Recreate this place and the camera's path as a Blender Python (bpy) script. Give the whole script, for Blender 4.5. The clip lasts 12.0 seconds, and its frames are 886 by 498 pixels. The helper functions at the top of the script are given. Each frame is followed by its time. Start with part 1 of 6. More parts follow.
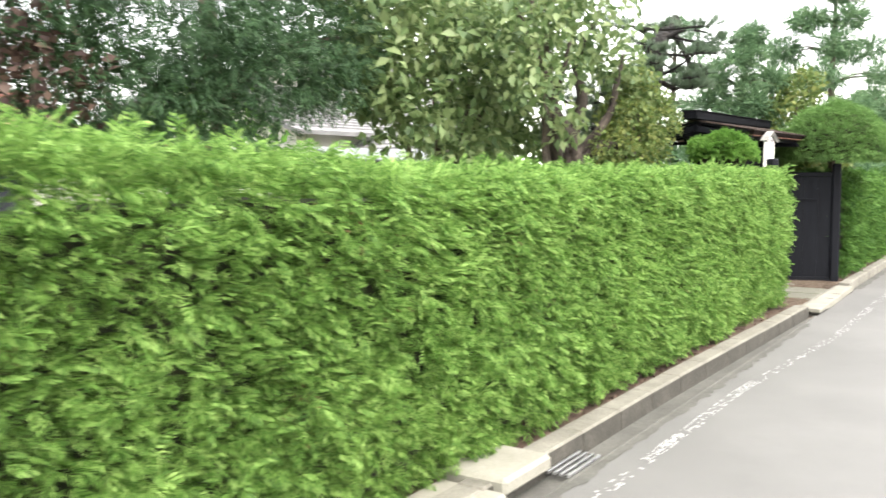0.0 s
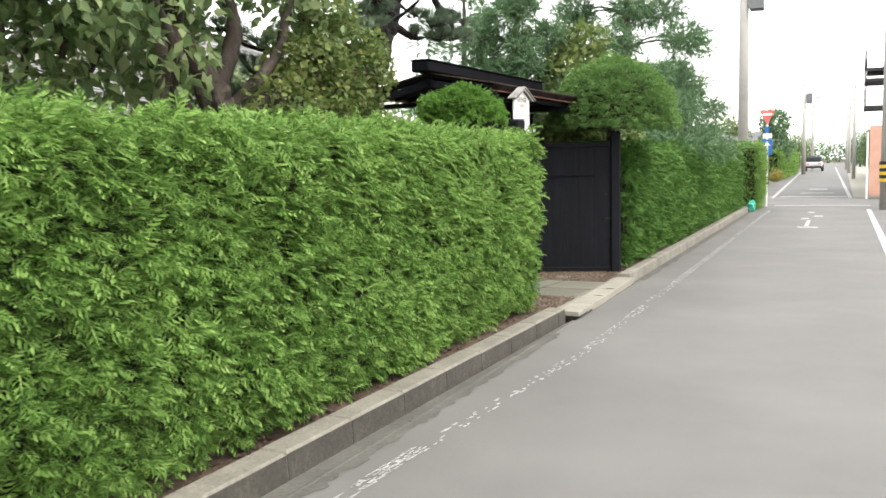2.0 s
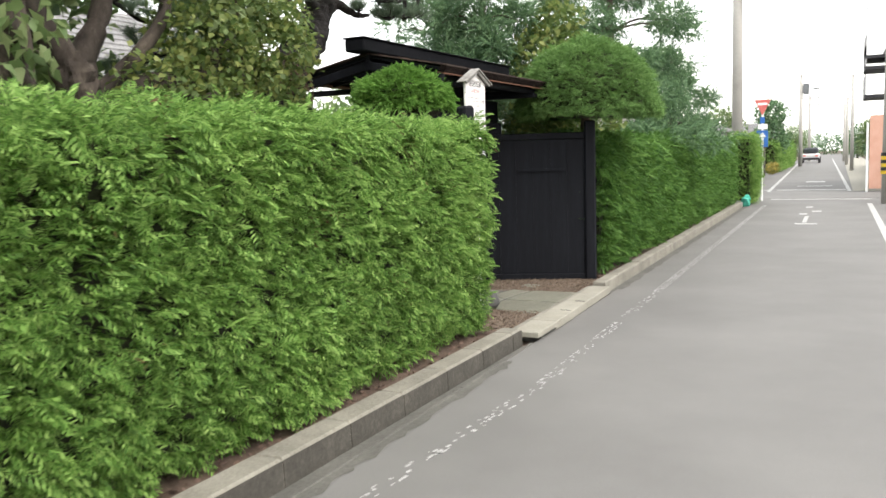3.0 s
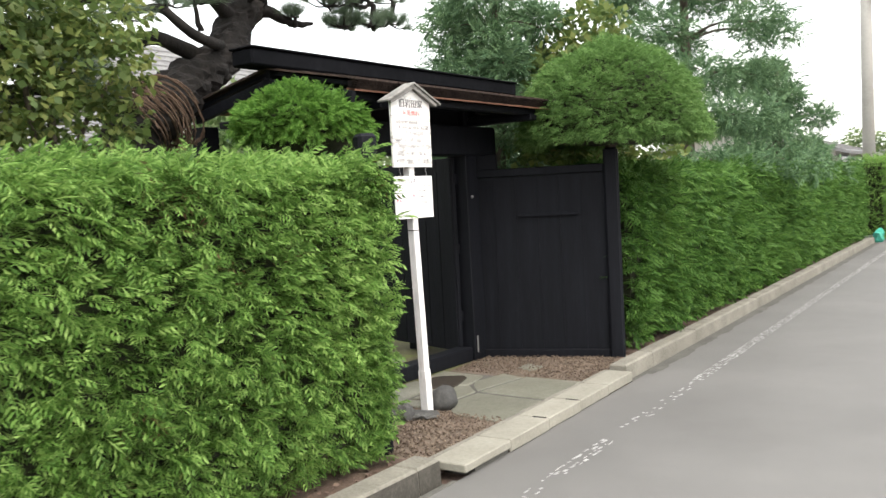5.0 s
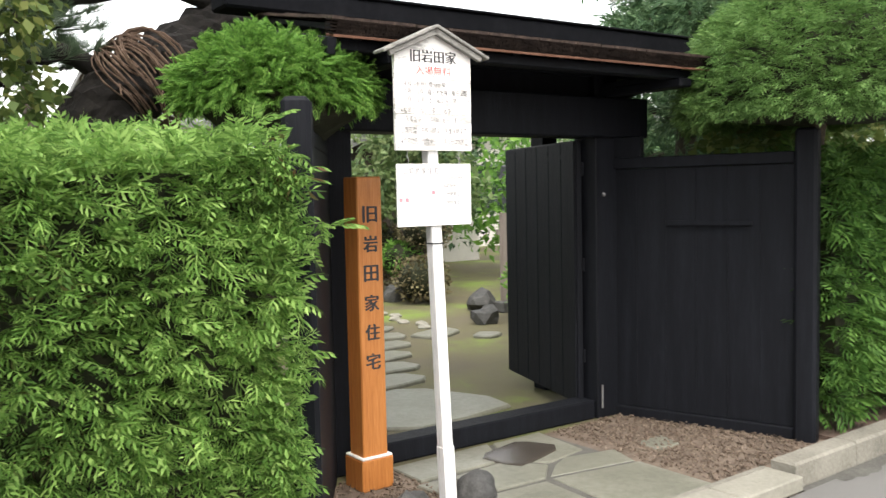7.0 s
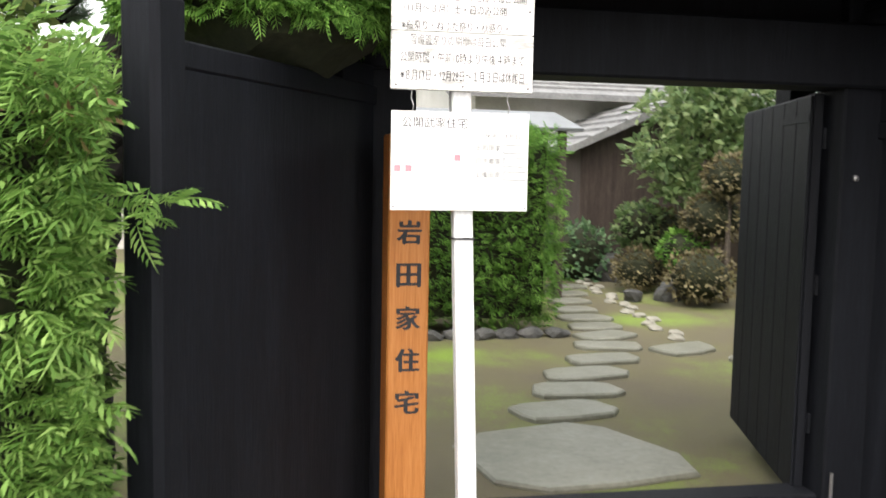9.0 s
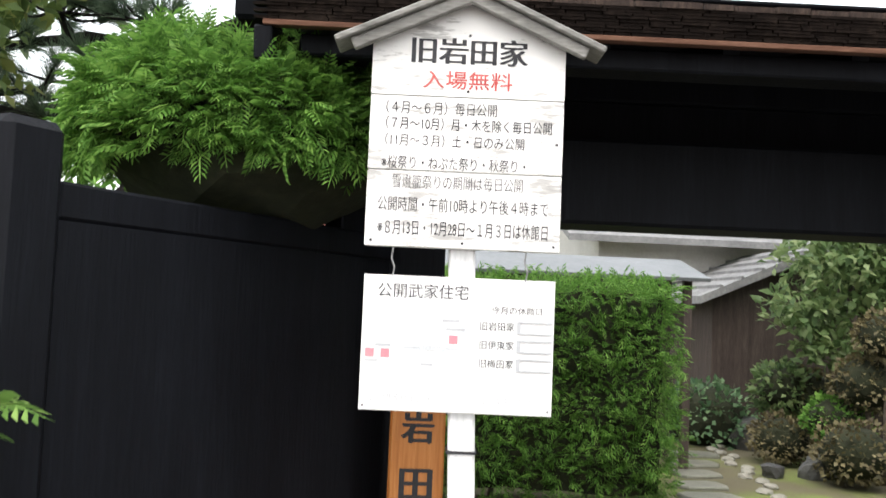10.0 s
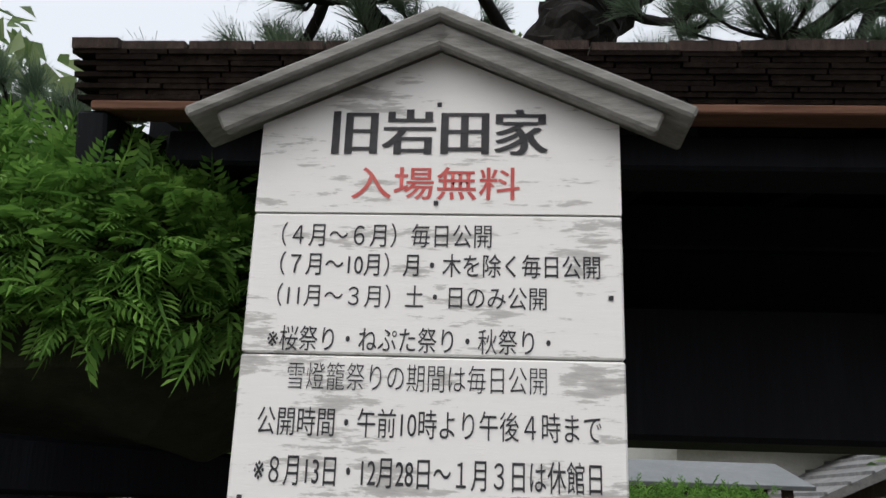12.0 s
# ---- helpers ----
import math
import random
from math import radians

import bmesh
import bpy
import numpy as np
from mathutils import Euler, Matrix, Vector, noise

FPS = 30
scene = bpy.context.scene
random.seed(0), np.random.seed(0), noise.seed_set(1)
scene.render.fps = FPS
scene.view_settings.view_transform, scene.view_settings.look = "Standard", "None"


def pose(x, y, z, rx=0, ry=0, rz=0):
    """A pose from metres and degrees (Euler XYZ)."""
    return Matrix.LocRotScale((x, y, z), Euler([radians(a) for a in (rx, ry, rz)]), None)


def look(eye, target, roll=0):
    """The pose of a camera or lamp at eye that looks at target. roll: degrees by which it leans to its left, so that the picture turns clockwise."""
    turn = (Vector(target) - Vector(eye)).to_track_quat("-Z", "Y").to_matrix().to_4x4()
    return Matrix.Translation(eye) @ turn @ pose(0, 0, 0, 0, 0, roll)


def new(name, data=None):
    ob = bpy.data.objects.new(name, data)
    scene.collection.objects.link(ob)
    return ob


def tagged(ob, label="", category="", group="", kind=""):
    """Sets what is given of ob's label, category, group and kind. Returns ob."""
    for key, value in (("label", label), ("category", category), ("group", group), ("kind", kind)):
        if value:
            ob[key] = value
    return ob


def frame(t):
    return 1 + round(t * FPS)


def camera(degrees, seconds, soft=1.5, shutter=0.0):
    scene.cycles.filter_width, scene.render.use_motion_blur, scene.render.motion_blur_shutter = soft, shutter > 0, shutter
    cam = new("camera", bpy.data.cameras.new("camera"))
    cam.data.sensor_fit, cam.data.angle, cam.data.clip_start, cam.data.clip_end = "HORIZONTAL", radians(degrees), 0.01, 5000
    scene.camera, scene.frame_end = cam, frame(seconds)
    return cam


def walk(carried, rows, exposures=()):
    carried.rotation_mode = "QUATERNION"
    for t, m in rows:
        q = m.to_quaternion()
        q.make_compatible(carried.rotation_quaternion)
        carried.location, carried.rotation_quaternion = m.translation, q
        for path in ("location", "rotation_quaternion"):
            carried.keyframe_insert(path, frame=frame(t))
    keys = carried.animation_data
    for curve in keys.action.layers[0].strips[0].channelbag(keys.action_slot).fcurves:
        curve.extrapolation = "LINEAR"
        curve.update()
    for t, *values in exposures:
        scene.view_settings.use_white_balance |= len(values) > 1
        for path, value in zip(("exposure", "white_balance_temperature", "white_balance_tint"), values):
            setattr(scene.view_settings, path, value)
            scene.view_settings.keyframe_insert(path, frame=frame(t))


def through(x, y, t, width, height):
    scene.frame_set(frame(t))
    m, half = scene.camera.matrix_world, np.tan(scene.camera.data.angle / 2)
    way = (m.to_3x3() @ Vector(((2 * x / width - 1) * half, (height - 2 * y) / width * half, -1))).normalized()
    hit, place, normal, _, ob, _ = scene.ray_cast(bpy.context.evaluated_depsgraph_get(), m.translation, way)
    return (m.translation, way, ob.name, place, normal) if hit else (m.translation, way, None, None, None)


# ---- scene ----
cam = camera(54.0, 12.0, soft=1.5, shutter=0.25)
PATH = [
    (0, (0.977, -0.715, 1.729), (-0.141, 0.935, 1.559), -0.4),
    (0.5, (1.105, 0.141, 1.643), (0.136, 1.884, 1.48), 0.3),
    (1, (1.164, 1.073, 1.577), (0.301, 2.87, 1.422), -0.4),
    (1.5, (1.156, 1.946, 1.513), (0.323, 3.758, 1.351), -1.0),
    (2, (1.134, 2.597, 1.496), (0.302, 4.406, 1.3), -1.3),
    (2.5, (1.109, 3.218, 1.491), (0.285, 5.026, 1.26), -1.5),
    (3, (1.067, 3.952, 1.488), (0.241, 5.761, 1.279), -1.7),
    (3.5, (1.049, 4.65, 1.487), (0.205, 6.458, 1.352), -2.1),
    (3.7, (1.054, 4.9, 1.5), (0.193, 6.701, 1.384), -2.1),
    (5.3, (1.426, 6.99, 1.53), (0.26, 8.609, 1.401), -3.3),
    (5.5, (1.429, 7.237, 1.52), (0.218, 8.823, 1.39), -3.4),
    (6, (1.412, 7.864, 1.533), (0.078, 9.348, 1.403), -2.8),
    (6.5, (1.332, 8.443, 1.541), (-0.13, 9.803, 1.419), -2.1),
    (7, (1.231, 9.011, 1.537), (-0.367, 10.205, 1.406), -1.2),
    (7.2, (1.182, 9.24, 1.523), (-0.469, 10.36, 1.387), -0.8),
    (8.8, (0.548, 10.560, 1.485), (-1.358, 11.116, 1.268), 0.3),
    (9, (0.468, 10.738, 1.495), (-1.472, 11.191, 1.318), 1.1),
    (9.5, (0.175, 11.021, 1.541), (-1.81, 11.269, 1.543), 1.7),
    (10, (-0.145, 11.192, 1.6), (-2.136, 11.322, 1.735), 2.4),
    (10.5, (-0.338, 11.216, 1.665), (-2.302, 11.424, 1.98), 1.2),
    (11, (-0.584, 11.245, 1.694), (-2.517, 11.481, 2.148), 0.2),
    (11.5, (-0.884, 11.331, 1.717), (-2.805, 11.413, 2.27), 1.0),
    (12, (-1.03, 11.375, 1.731), (-2.946, 11.339, 2.302), 2.0),
]
EXPOSURES = [(0.0, 1.20, 6500, 10), (0.5, 1.10, 6500, 10), (1.0, 0.95, 6500, 10), (1.5, 0.75, 6500, 10), (2.0, 0.55, 6500, 10), (2.5, 0.45, 6500, 10), (3.5, 0.45, 6500, 10), (5.5, 0.50, 6500, 10), (7.0, 0.60, 6500, 10), (9.0, 0.60, 6500, 10), (9.5, 0.55, 6500, 10), (10.0, 0.30, 6300, 10), (10.5, 0.00, 6150, 10), (11.0, -0.25, 6150, 10), (11.5, -0.58, 6150, 10), (12.0, -0.88, 6150, 10)]
walk(cam, [(t, look(eye, target, roll)) for t, eye, target, roll in PATH], EXPOSURES)

# ---- sky and light: a bright overcast day ----
world = bpy.data.worlds.new("overcast_sky")
scene.world = world
world.use_nodes = True
wt = world.node_tree
wt.nodes.clear()
w_out = wt.nodes.new("ShaderNodeOutputWorld")
w_sky = wt.nodes.new("ShaderNodeTexSky")
w_sky.sky_type, w_sky.sun_disc = "NISHITA", False
w_sky.sun_elevation, w_sky.sun_rotation = radians(55), radians(110)
w_sky.air_density, w_sky.dust_density = 1.0, 6.0
w_bg = wt.nodes.new("ShaderNodeBackground")
w_bg.inputs["Strength"].default_value = 0.10
w_cloud = wt.nodes.new("ShaderNodeBackground")
w_cloud.inputs["Color"].default_value = (1.0, 0.99, 0.95, 1)
w_cloud.inputs["Strength"].default_value = 1.45
w_add = wt.nodes.new("ShaderNodeAddShader")
wt.links.new(w_sky.outputs["Color"], w_bg.inputs["Color"])
wt.links.new(w_bg.outputs[0], w_add.inputs[0])
wt.links.new(w_cloud.outputs[0], w_add.inputs[1])
wt.links.new(w_add.outputs[0], w_out.inputs["Surface"])
sun_data = bpy.data.lights.new("sun", "SUN")
sun_data.energy, sun_data.angle, sun_data.color = 1.4, radians(25), (1.0, 0.97, 0.92)
sun = new("sun", sun_data)
sun.matrix_world = look((6, 4, 12), (0, 9, 0))


# ---- materials ----
def nodes(name):
    m = bpy.data.materials.new(name)
    m.use_nodes = True
    t = m.node_tree
    b = t.nodes["Principled BSDF"]
    return m, t, b


def add(t, kind, **inputs):
    n = t.nodes.new(kind)
    for key, value in inputs.items():
        n.inputs[key.replace("_", " ")].default_value = value
    return n


def ramp(t, source, stops):
    r = t.nodes.new("ShaderNodeValToRGB")
    e = r.color_ramp.elements
    while len(e) < len(stops):
        e.new(0.5)
    for el, (p, c) in zip(e, stops):
        el.position, el.color = p, (*c, 1) if len(c) == 3 else c
    t.links.new(source, r.inputs["Fac"])
    return r


def rough_surface(name, dark, mid, light, grain=60.0, stain=2.5, rough=0.85, bump=0.3, stretch=(1, 1, 1), mixing=0.5, metal=0.0, per_piece=0.0, gloss=0.4):
    """A worn surface: fine grain and large stains over three tones, with a fine relief."""
    m, t, b = nodes(name)
    tc = t.nodes.new("ShaderNodeTexCoord")
    mp = add(t, "ShaderNodeMapping")
    mp.inputs["Scale"].default_value = stretch
    t.links.new(tc.outputs["Object"], mp.inputs["Vector"])
    fine = add(t, "ShaderNodeTexNoise", Scale=grain, Detail=6.0, Roughness=0.65)
    big = add(t, "ShaderNodeTexNoise", Scale=stain, Detail=5.0, Roughness=0.6)
    for n in (fine, big):
        t.links.new(mp.outputs[0], n.inputs["Vector"])
    mix = t.nodes.new("ShaderNodeMix")
    mix.inputs["Factor"].default_value = mixing
    t.links.new(fine.outputs["Fac"], mix.inputs["A"])
    t.links.new(big.outputs["Fac"], mix.inputs["B"])
    source = mix.outputs["Result"]
    if per_piece:
        info = t.nodes.new("ShaderNodeObjectInfo")
        ma = t.nodes.new("ShaderNodeMath")
        ma.operation = "MULTIPLY_ADD"
        t.links.new(info.outputs["Random"], ma.inputs[0])
        ma.inputs[1].default_value = per_piece
        t.links.new(source, ma.inputs[2])
        source = ma.outputs[0]
    r = ramp(t, source, [(0.3 , dark), (0.5 + per_piece / 2, mid), (0.7 + per_piece, light)])
    t.links.new(r.outputs["Color"], b.inputs["Base Color"])
    b.inputs["Roughness"].default_value = rough
    b.inputs["Metallic"].default_value = metal
    b.inputs["Specular IOR Level"].default_value = gloss
    bp = add(t, "ShaderNodeBump", Strength=bump, Distance=0.01)
    t.links.new(fine.outputs["Fac"], bp.inputs["Height"])
    t.links.new(bp.outputs[0], b.inputs["Normal"])
    return m


def leaf_material(name, dark, mid, light, through=0.35, rough=0.55, patch=1.6, gloss=0.3, dry=None):
    """Leaves: each its own green, patches of older growth, light passing through."""
    m, t, b = nodes(name)
    geo = t.nodes.new("ShaderNodeNewGeometry")
    tc = t.nodes.new("ShaderNodeTexCoord")
    big = add(t, "ShaderNodeTexNoise", Scale=patch, Detail=3.0)
    t.links.new(tc.outputs["Object"], big.inputs["Vector"])
    mix = t.nodes.new("ShaderNodeMix")
    mix.inputs["Factor"].default_value = 0.45
    t.links.new(geo.outputs["Random Per Island"], mix.inputs["A"])
    t.links.new(big.outputs["Fac"], mix.inputs["B"])
    stops = [(0.15, dark), (0.5, mid), (0.85, light)]
    if dry:
        stops = [(0.0, dry), (0.16, dry), (0.22, dark), (0.5, mid), (0.85, light)]
    r = ramp(t, mix.outputs["Result"], stops)
    t.links.new(r.outputs["Color"], b.inputs["Base Color"])
    b.inputs["Roughness"].default_value = rough
    b.inputs["Specular IOR Level"].default_value = gloss
    tr = t.nodes.new("ShaderNodeBsdfTranslucent")
    t.links.new(r.outputs["Color"], tr.inputs["Color"])
    ms = t.nodes.new("ShaderNodeMixShader")
    ms.inputs[0].default_value = through
    t.links.new(b.outputs[0], ms.inputs[1])
    t.links.new(tr.outputs[0], ms.inputs[2])
    t.links.new(ms.outputs[0], t.nodes["Material Output"].inputs["Surface"])
    return m


M_ASPHALT = rough_surface("asphalt", (0.10, 0.098, 0.093), (0.132, 0.130, 0.124), (0.168, 0.165, 0.157), grain=120, stain=0.7, rough=0.75, bump=0.25, mixing=0.55)
M_LINE = rough_surface("worn_road_paint", (0.20, 0.20, 0.19), (0.34, 0.34, 0.33), (0.56, 0.56, 0.54), grain=24, stain=7, rough=0.7, bump=0.2)
M_KERB = rough_surface("kerb_concrete", (0.10, 0.095, 0.078), (0.19, 0.18, 0.15), (0.27, 0.26, 0.22), grain=50, stain=3.2, bump=0.5)
M_SLAB = rough_surface("slab_concrete", (0.17, 0.165, 0.135), (0.25, 0.24, 0.20), (0.33, 0.32, 0.27), grain=45, stain=3, bump=0.3, per_piece=0.1)
M_FLAG = rough_surface("flagstone", (0.10, 0.10, 0.08), (0.17, 0.17, 0.135), (0.24, 0.24, 0.20), grain=28, stain=3.5, rough=0.45, bump=0.35, per_piece=0.12)
M_STONE = rough_surface("grey_stone", (0.02, 0.02, 0.02), (0.06, 0.06, 0.058), (0.13, 0.13, 0.12), grain=40, stain=6, rough=0.7, bump=0.6, per_piece=0.1)
M_SOIL = rough_surface("soil_with_litter", (0.04, 0.027, 0.02), (0.09, 0.06, 0.045), (0.16, 0.115, 0.088), grain=70, stain=6, rough=0.95, bump=0.8)
M_CHIP = rough_surface("bark_chips", (0.08, 0.06, 0.045), (0.15, 0.115, 0.088), (0.24, 0.195, 0.15), grain=30, stain=5, rough=0.9, bump=0.4)
M_MOSS = rough_surface("mossy_ground", (0.095, 0.08, 0.058), (0.115, 0.105, 0.055), (0.17, 0.27, 0.03), grain=60, stain=0.7, rough=0.95, bump=0.6, mixing=0.75)
M_BLACK = rough_surface("black_stained_boards", (0.004, 0.0045, 0.006), (0.007, 0.0078, 0.0105), (0.012, 0.0135, 0.018), grain=14, stain=2, rough=0.6, bump=0.25, stretch=(8, 8, 0.6), gloss=0.12)
M_ROOF = rough_surface("weathered_shingle", (0.016, 0.011, 0.009), (0.045, 0.03, 0.024), (0.11, 0.075, 0.058), grain=40, stain=8, rough=0.9, bump=0.8, stretch=(1, 3, 1))
# shingle brown taken down towards black, eave shade included in the colour
M_EAVESHADE = rough_surface("shaded_shingle_ends", (0.006, 0.005, 0.0045), (0.014, 0.0105, 0.009), (0.034, 0.025, 0.02), grain=60, stain=9, rough=0.95, bump=0.7, gloss=0.05)
M_EAVEWOOD = rough_surface("reddish_eave_wood", (0.07, 0.032, 0.02), (0.14, 0.065, 0.04), (0.22, 0.115, 0.075), grain=30, stain=6, rough=0.85, bump=0.3, stretch=(4, 0.5, 4))
M_RIDGE = rough_surface("dark_ridge_metal", (0.003, 0.0035, 0.0045), (0.006, 0.0065, 0.008), (0.011, 0.0115, 0.014), grain=20, stain=3, rough=0.8, bump=0.1, gloss=0.05)
M_ORANGE = rough_surface("varnished_cedar", (0.28, 0.09, 0.02), (0.42, 0.16, 0.04), (0.52, 0.23, 0.07), grain=20, stain=6, rough=0.38, bump=0.12, stretch=(9, 9, 0.5))
M_WHITEPOST = rough_surface("white_painted_post", (0.55, 0.56, 0.56), (0.78, 0.78, 0.78), (0.84, 0.84, 0.83), grain=25, stain=6, rough=0.5, bump=0.1, stretch=(3, 3, 0.6))
M_WHITE = rough_surface("white_plate", (0.74, 0.74, 0.73), (0.80, 0.80, 0.79), (0.84, 0.84, 0.83), grain=12, stain=3, rough=0.45, bump=0.03)
M_INK = rough_surface("black_ink", (0.015, 0.015, 0.018), (0.022, 0.022, 0.026), (0.05, 0.05, 0.055), grain=90, stain=12, rough=0.6, bump=0.1)
M_RED = rough_surface("red_ink", (0.42, 0.05, 0.05), (0.50, 0.09, 0.08), (0.60, 0.20, 0.18), grain=90, stain=12, rough=0.6, bump=0.1)
M_GREYINK = rough_surface("grey_print", (0.40, 0.41, 0.43), (0.47, 0.48, 0.50), (0.55, 0.56, 0.57), grain=30, stain=5, rough=0.6, bump=0.02)
M_SIGNWOOD = rough_surface("silvered_sign_roof_wood", (0.09, 0.09, 0.08), (0.22, 0.215, 0.20), (0.38, 0.37, 0.35), grain=22, stain=5, rough=0.8, bump=0.4, stretch=(4, 0.8, 4))
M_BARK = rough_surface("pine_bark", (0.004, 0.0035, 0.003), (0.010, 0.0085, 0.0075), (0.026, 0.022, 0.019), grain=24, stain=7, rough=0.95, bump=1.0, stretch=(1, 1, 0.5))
M_TWIG = rough_surface("grey_brown_bark", (0.03, 0.025, 0.02), (0.085, 0.07, 0.055), (0.17, 0.14, 0.11), grain=30, stain=6, rough=0.95, bump=0.7)
M_GNARL = rough_surface("dark_gnarled_bark", (0.014, 0.011, 0.009), (0.04, 0.032, 0.026), (0.095, 0.078, 0.062), grain=26, stain=6, rough=0.95, bump=1.0, stretch=(1, 1, 0.5))
# near-black green-brown: the shade inside foliage, put into the colour
M_HEDGESHADE = rough_surface("hedge_inner_shade", (0.010, 0.012, 0.006), (0.02, 0.024, 0.011), (0.045, 0.045, 0.022), grain=30, stain=6, rough=1.0, bump=0.5)
M_ROPE = rough_surface("straw_rope", (0.045, 0.028, 0.02), (0.10, 0.065, 0.045), (0.19, 0.13, 0.095), grain=60, stain=12, rough=0.95, bump=0.8)
M_THUJA = leaf_material("hedge_sprays", (0.065, 0.14, 0.03), (0.175, 0.32, 0.072), (0.36, 0.53, 0.16), through=0.44, gloss=0.15, dry=(0.12, 0.075, 0.035))
M_TOPIARY = leaf_material("topiary_sprays", (0.055, 0.13, 0.026), (0.13, 0.275, 0.05), (0.25, 0.43, 0.095), through=0.42, patch=3, gloss=0.15)
M_GREYTOP = leaf_material("greyer_topiary_sprays", (0.07, 0.14, 0.042), (0.15, 0.275, 0.08), (0.25, 0.40, 0.135), through=0.38, patch=3, gloss=0.15)
M_DARKHEDGE = leaf_material("deep_green_hedge_sprays", (0.035, 0.085, 0.02), (0.08, 0.175, 0.036), (0.155, 0.285, 0.065), through=0.32, gloss=0.15)
M_BROAD = leaf_material("broad_leaves", (0.06, 0.11, 0.042), (0.15, 0.225, 0.085), (0.33, 0.40, 0.19), through=0.45, rough=0.45, gloss=0.35)
M_MAPLE = leaf_material("yellowing_maple_leaves", (0.06, 0.10, 0.03), (0.13, 0.19, 0.055), (0.27, 0.29, 0.09), through=0.45)
M_DARKCON = leaf_material("dark_conifer_leaves", (0.02, 0.05, 0.02), (0.04, 0.09, 0.035), (0.08, 0.15, 0.06), through=0.2)
M_BLUECON = leaf_material("blue_green_conifer", (0.045, 0.10, 0.05), (0.11, 0.20, 0.095), (0.20, 0.31, 0.15), through=0.3)
M_NEEDLE = leaf_material("pine_needles", (0.05, 0.09, 0.055), (0.11, 0.165, 0.10), (0.21, 0.27, 0.18), through=0.25)
M_AZALEA = leaf_material("brownish_azalea", (0.07, 0.055, 0.03), (0.14, 0.12, 0.06), (0.23, 0.20, 0.10), through=0.25, patch=2.5)
M_REDLEAF = leaf_material("purple_leaves", (0.04, 0.024, 0.022), (0.085, 0.055, 0.045), (0.17, 0.12, 0.09), through=0.3)


# ---- shape helpers ----
def link_mesh(name, me, mat, parent=None, label="", smooth=False):
    me.materials.append(mat)
    if smooth:
        for p in me.polygons:
            p.use_smooth = True
    ob = new(name, me)
    if parent:
        ob.parent = parent
    if label:
        ob["label"] = label
    return ob


def part(name, bm, mat, parent=None, label="", smooth=False):
    me = bpy.data.meshes.new(name)
    bmesh.ops.recalc_face_normals(bm, faces=bm.faces)
    bm.to_mesh(me)
    bm.free()
    return link_mesh(name, me, mat, parent, label, smooth)


def thing(name, label, category, at=(0, 0, 0), group="", kind=""):
    ob = new(name)
    ob.location = at
    ob.empty_display_size = 0.1
    return tagged(ob, label, category, group, kind)


def add_box(bm, x0, x1, y0, y1, z0, z1, bevel=0.0, m=None):
    vs = [bm.verts.new(v) for v in ((x0, y0, z0), (x1, y0, z0), (x1, y1, z0), (x0, y1, z0), (x0, y0, z1), (x1, y0, z1), (x1, y1, z1), (x0, y1, z1))]
    fs = [bm.faces.new([vs[i] for i in f]) for f in ((0, 3, 2, 1), (4, 5, 6, 7), (0, 1, 5, 4), (1, 2, 6, 5), (2, 3, 7, 6), (3, 0, 4, 7))]
    if m is not None:
        bmesh.ops.transform(bm, matrix=m, verts=vs)
    if bevel:
        bmesh.ops.bevel(bm, geom=list({e for f in fs for e in f.edges}), offset=bevel, segments=1, affect="EDGES")
    return bm


def box(x0, x1, y0, y1, z0, z1, bevel=0.0, m=None):
    return add_box(bmesh.new(), x0, x1, y0, y1, z0, z1, bevel, m)


def beam(a, b, width, height, bevel=0.004):
    """A squared timber from a to b; height lies along world z as far as it can."""
    a, b = Vector(a), Vector(b)
    d = (b - a)
    ln = d.length
    x = d.normalized()
    up = Vector((0, 0, 1)) if abs(x.z) < 0.95 else Vector((1, 0, 0))
    y = up.cross(x).normalized()
    z = x.cross(y)
    m = Matrix.Translation(a) @ Matrix((x, y, z)).transposed().to_4x4()
    return box(0, ln, -width / 2, width / 2, -height / 2, height / 2, bevel, m)


def tube(points, radii, sides=8, wobble=0.0, seed=0):
    """A bent, tapering round limb through points."""
    rnd = random.Random(seed)
    bm = bmesh.new()
    rings = []
    for i, (p, r) in enumerate(zip(points, radii)):
        p = Vector(p)
        d = (Vector(points[min(i + 1, len(points) - 1)]) - Vector(points[max(i - 1, 0)])).normalized()
        s = d.cross(Vector((0.3, 0.2, 1)) if abs(d.z) < 0.9 else Vector((1, 0.1, 0))).normalized()
        u = d.cross(s)
        ring = []
        for k in range(sides):
            a = 2 * math.pi * k / sides
            rr = r * (1 + wobble * (rnd.random() - 0.5))
            ring.append(bm.verts.new(p + (s * math.cos(a) + u * math.sin(a)) * rr))
        rings.append(ring)
    for r0, r1 in zip(rings, rings[1:]):
        for k in range(sides):
            bm.faces.new((r0[k], r0[(k + 1) % sides], r1[(k + 1) % sides], r1[k]))
    bm.faces.new(rings[0][::-1])
    bm.faces.new(rings[-1])
    return bm


def smooth_path(points, per=4):
    """More points on a soft curve through the given ones."""
    p = [Vector(q) for q in points]
    out = []
    for i in range(len(p) - 1):
        p0, p1, p2, p3 = p[max(i - 1, 0)], p[i], p[i + 1], p[min(i + 2, len(p) - 1)]
        for k in range(per):
            t = k / per
            out.append(0.5 * ((2 * p1) + (p2 - p0) * t + (2 * p0 - 5 * p1 + 4 * p2 - p3) * t * t + (3 * p1 - p0 - 3 * p2 + p3) * t ** 3))
    out.append(p[-1])
    return out


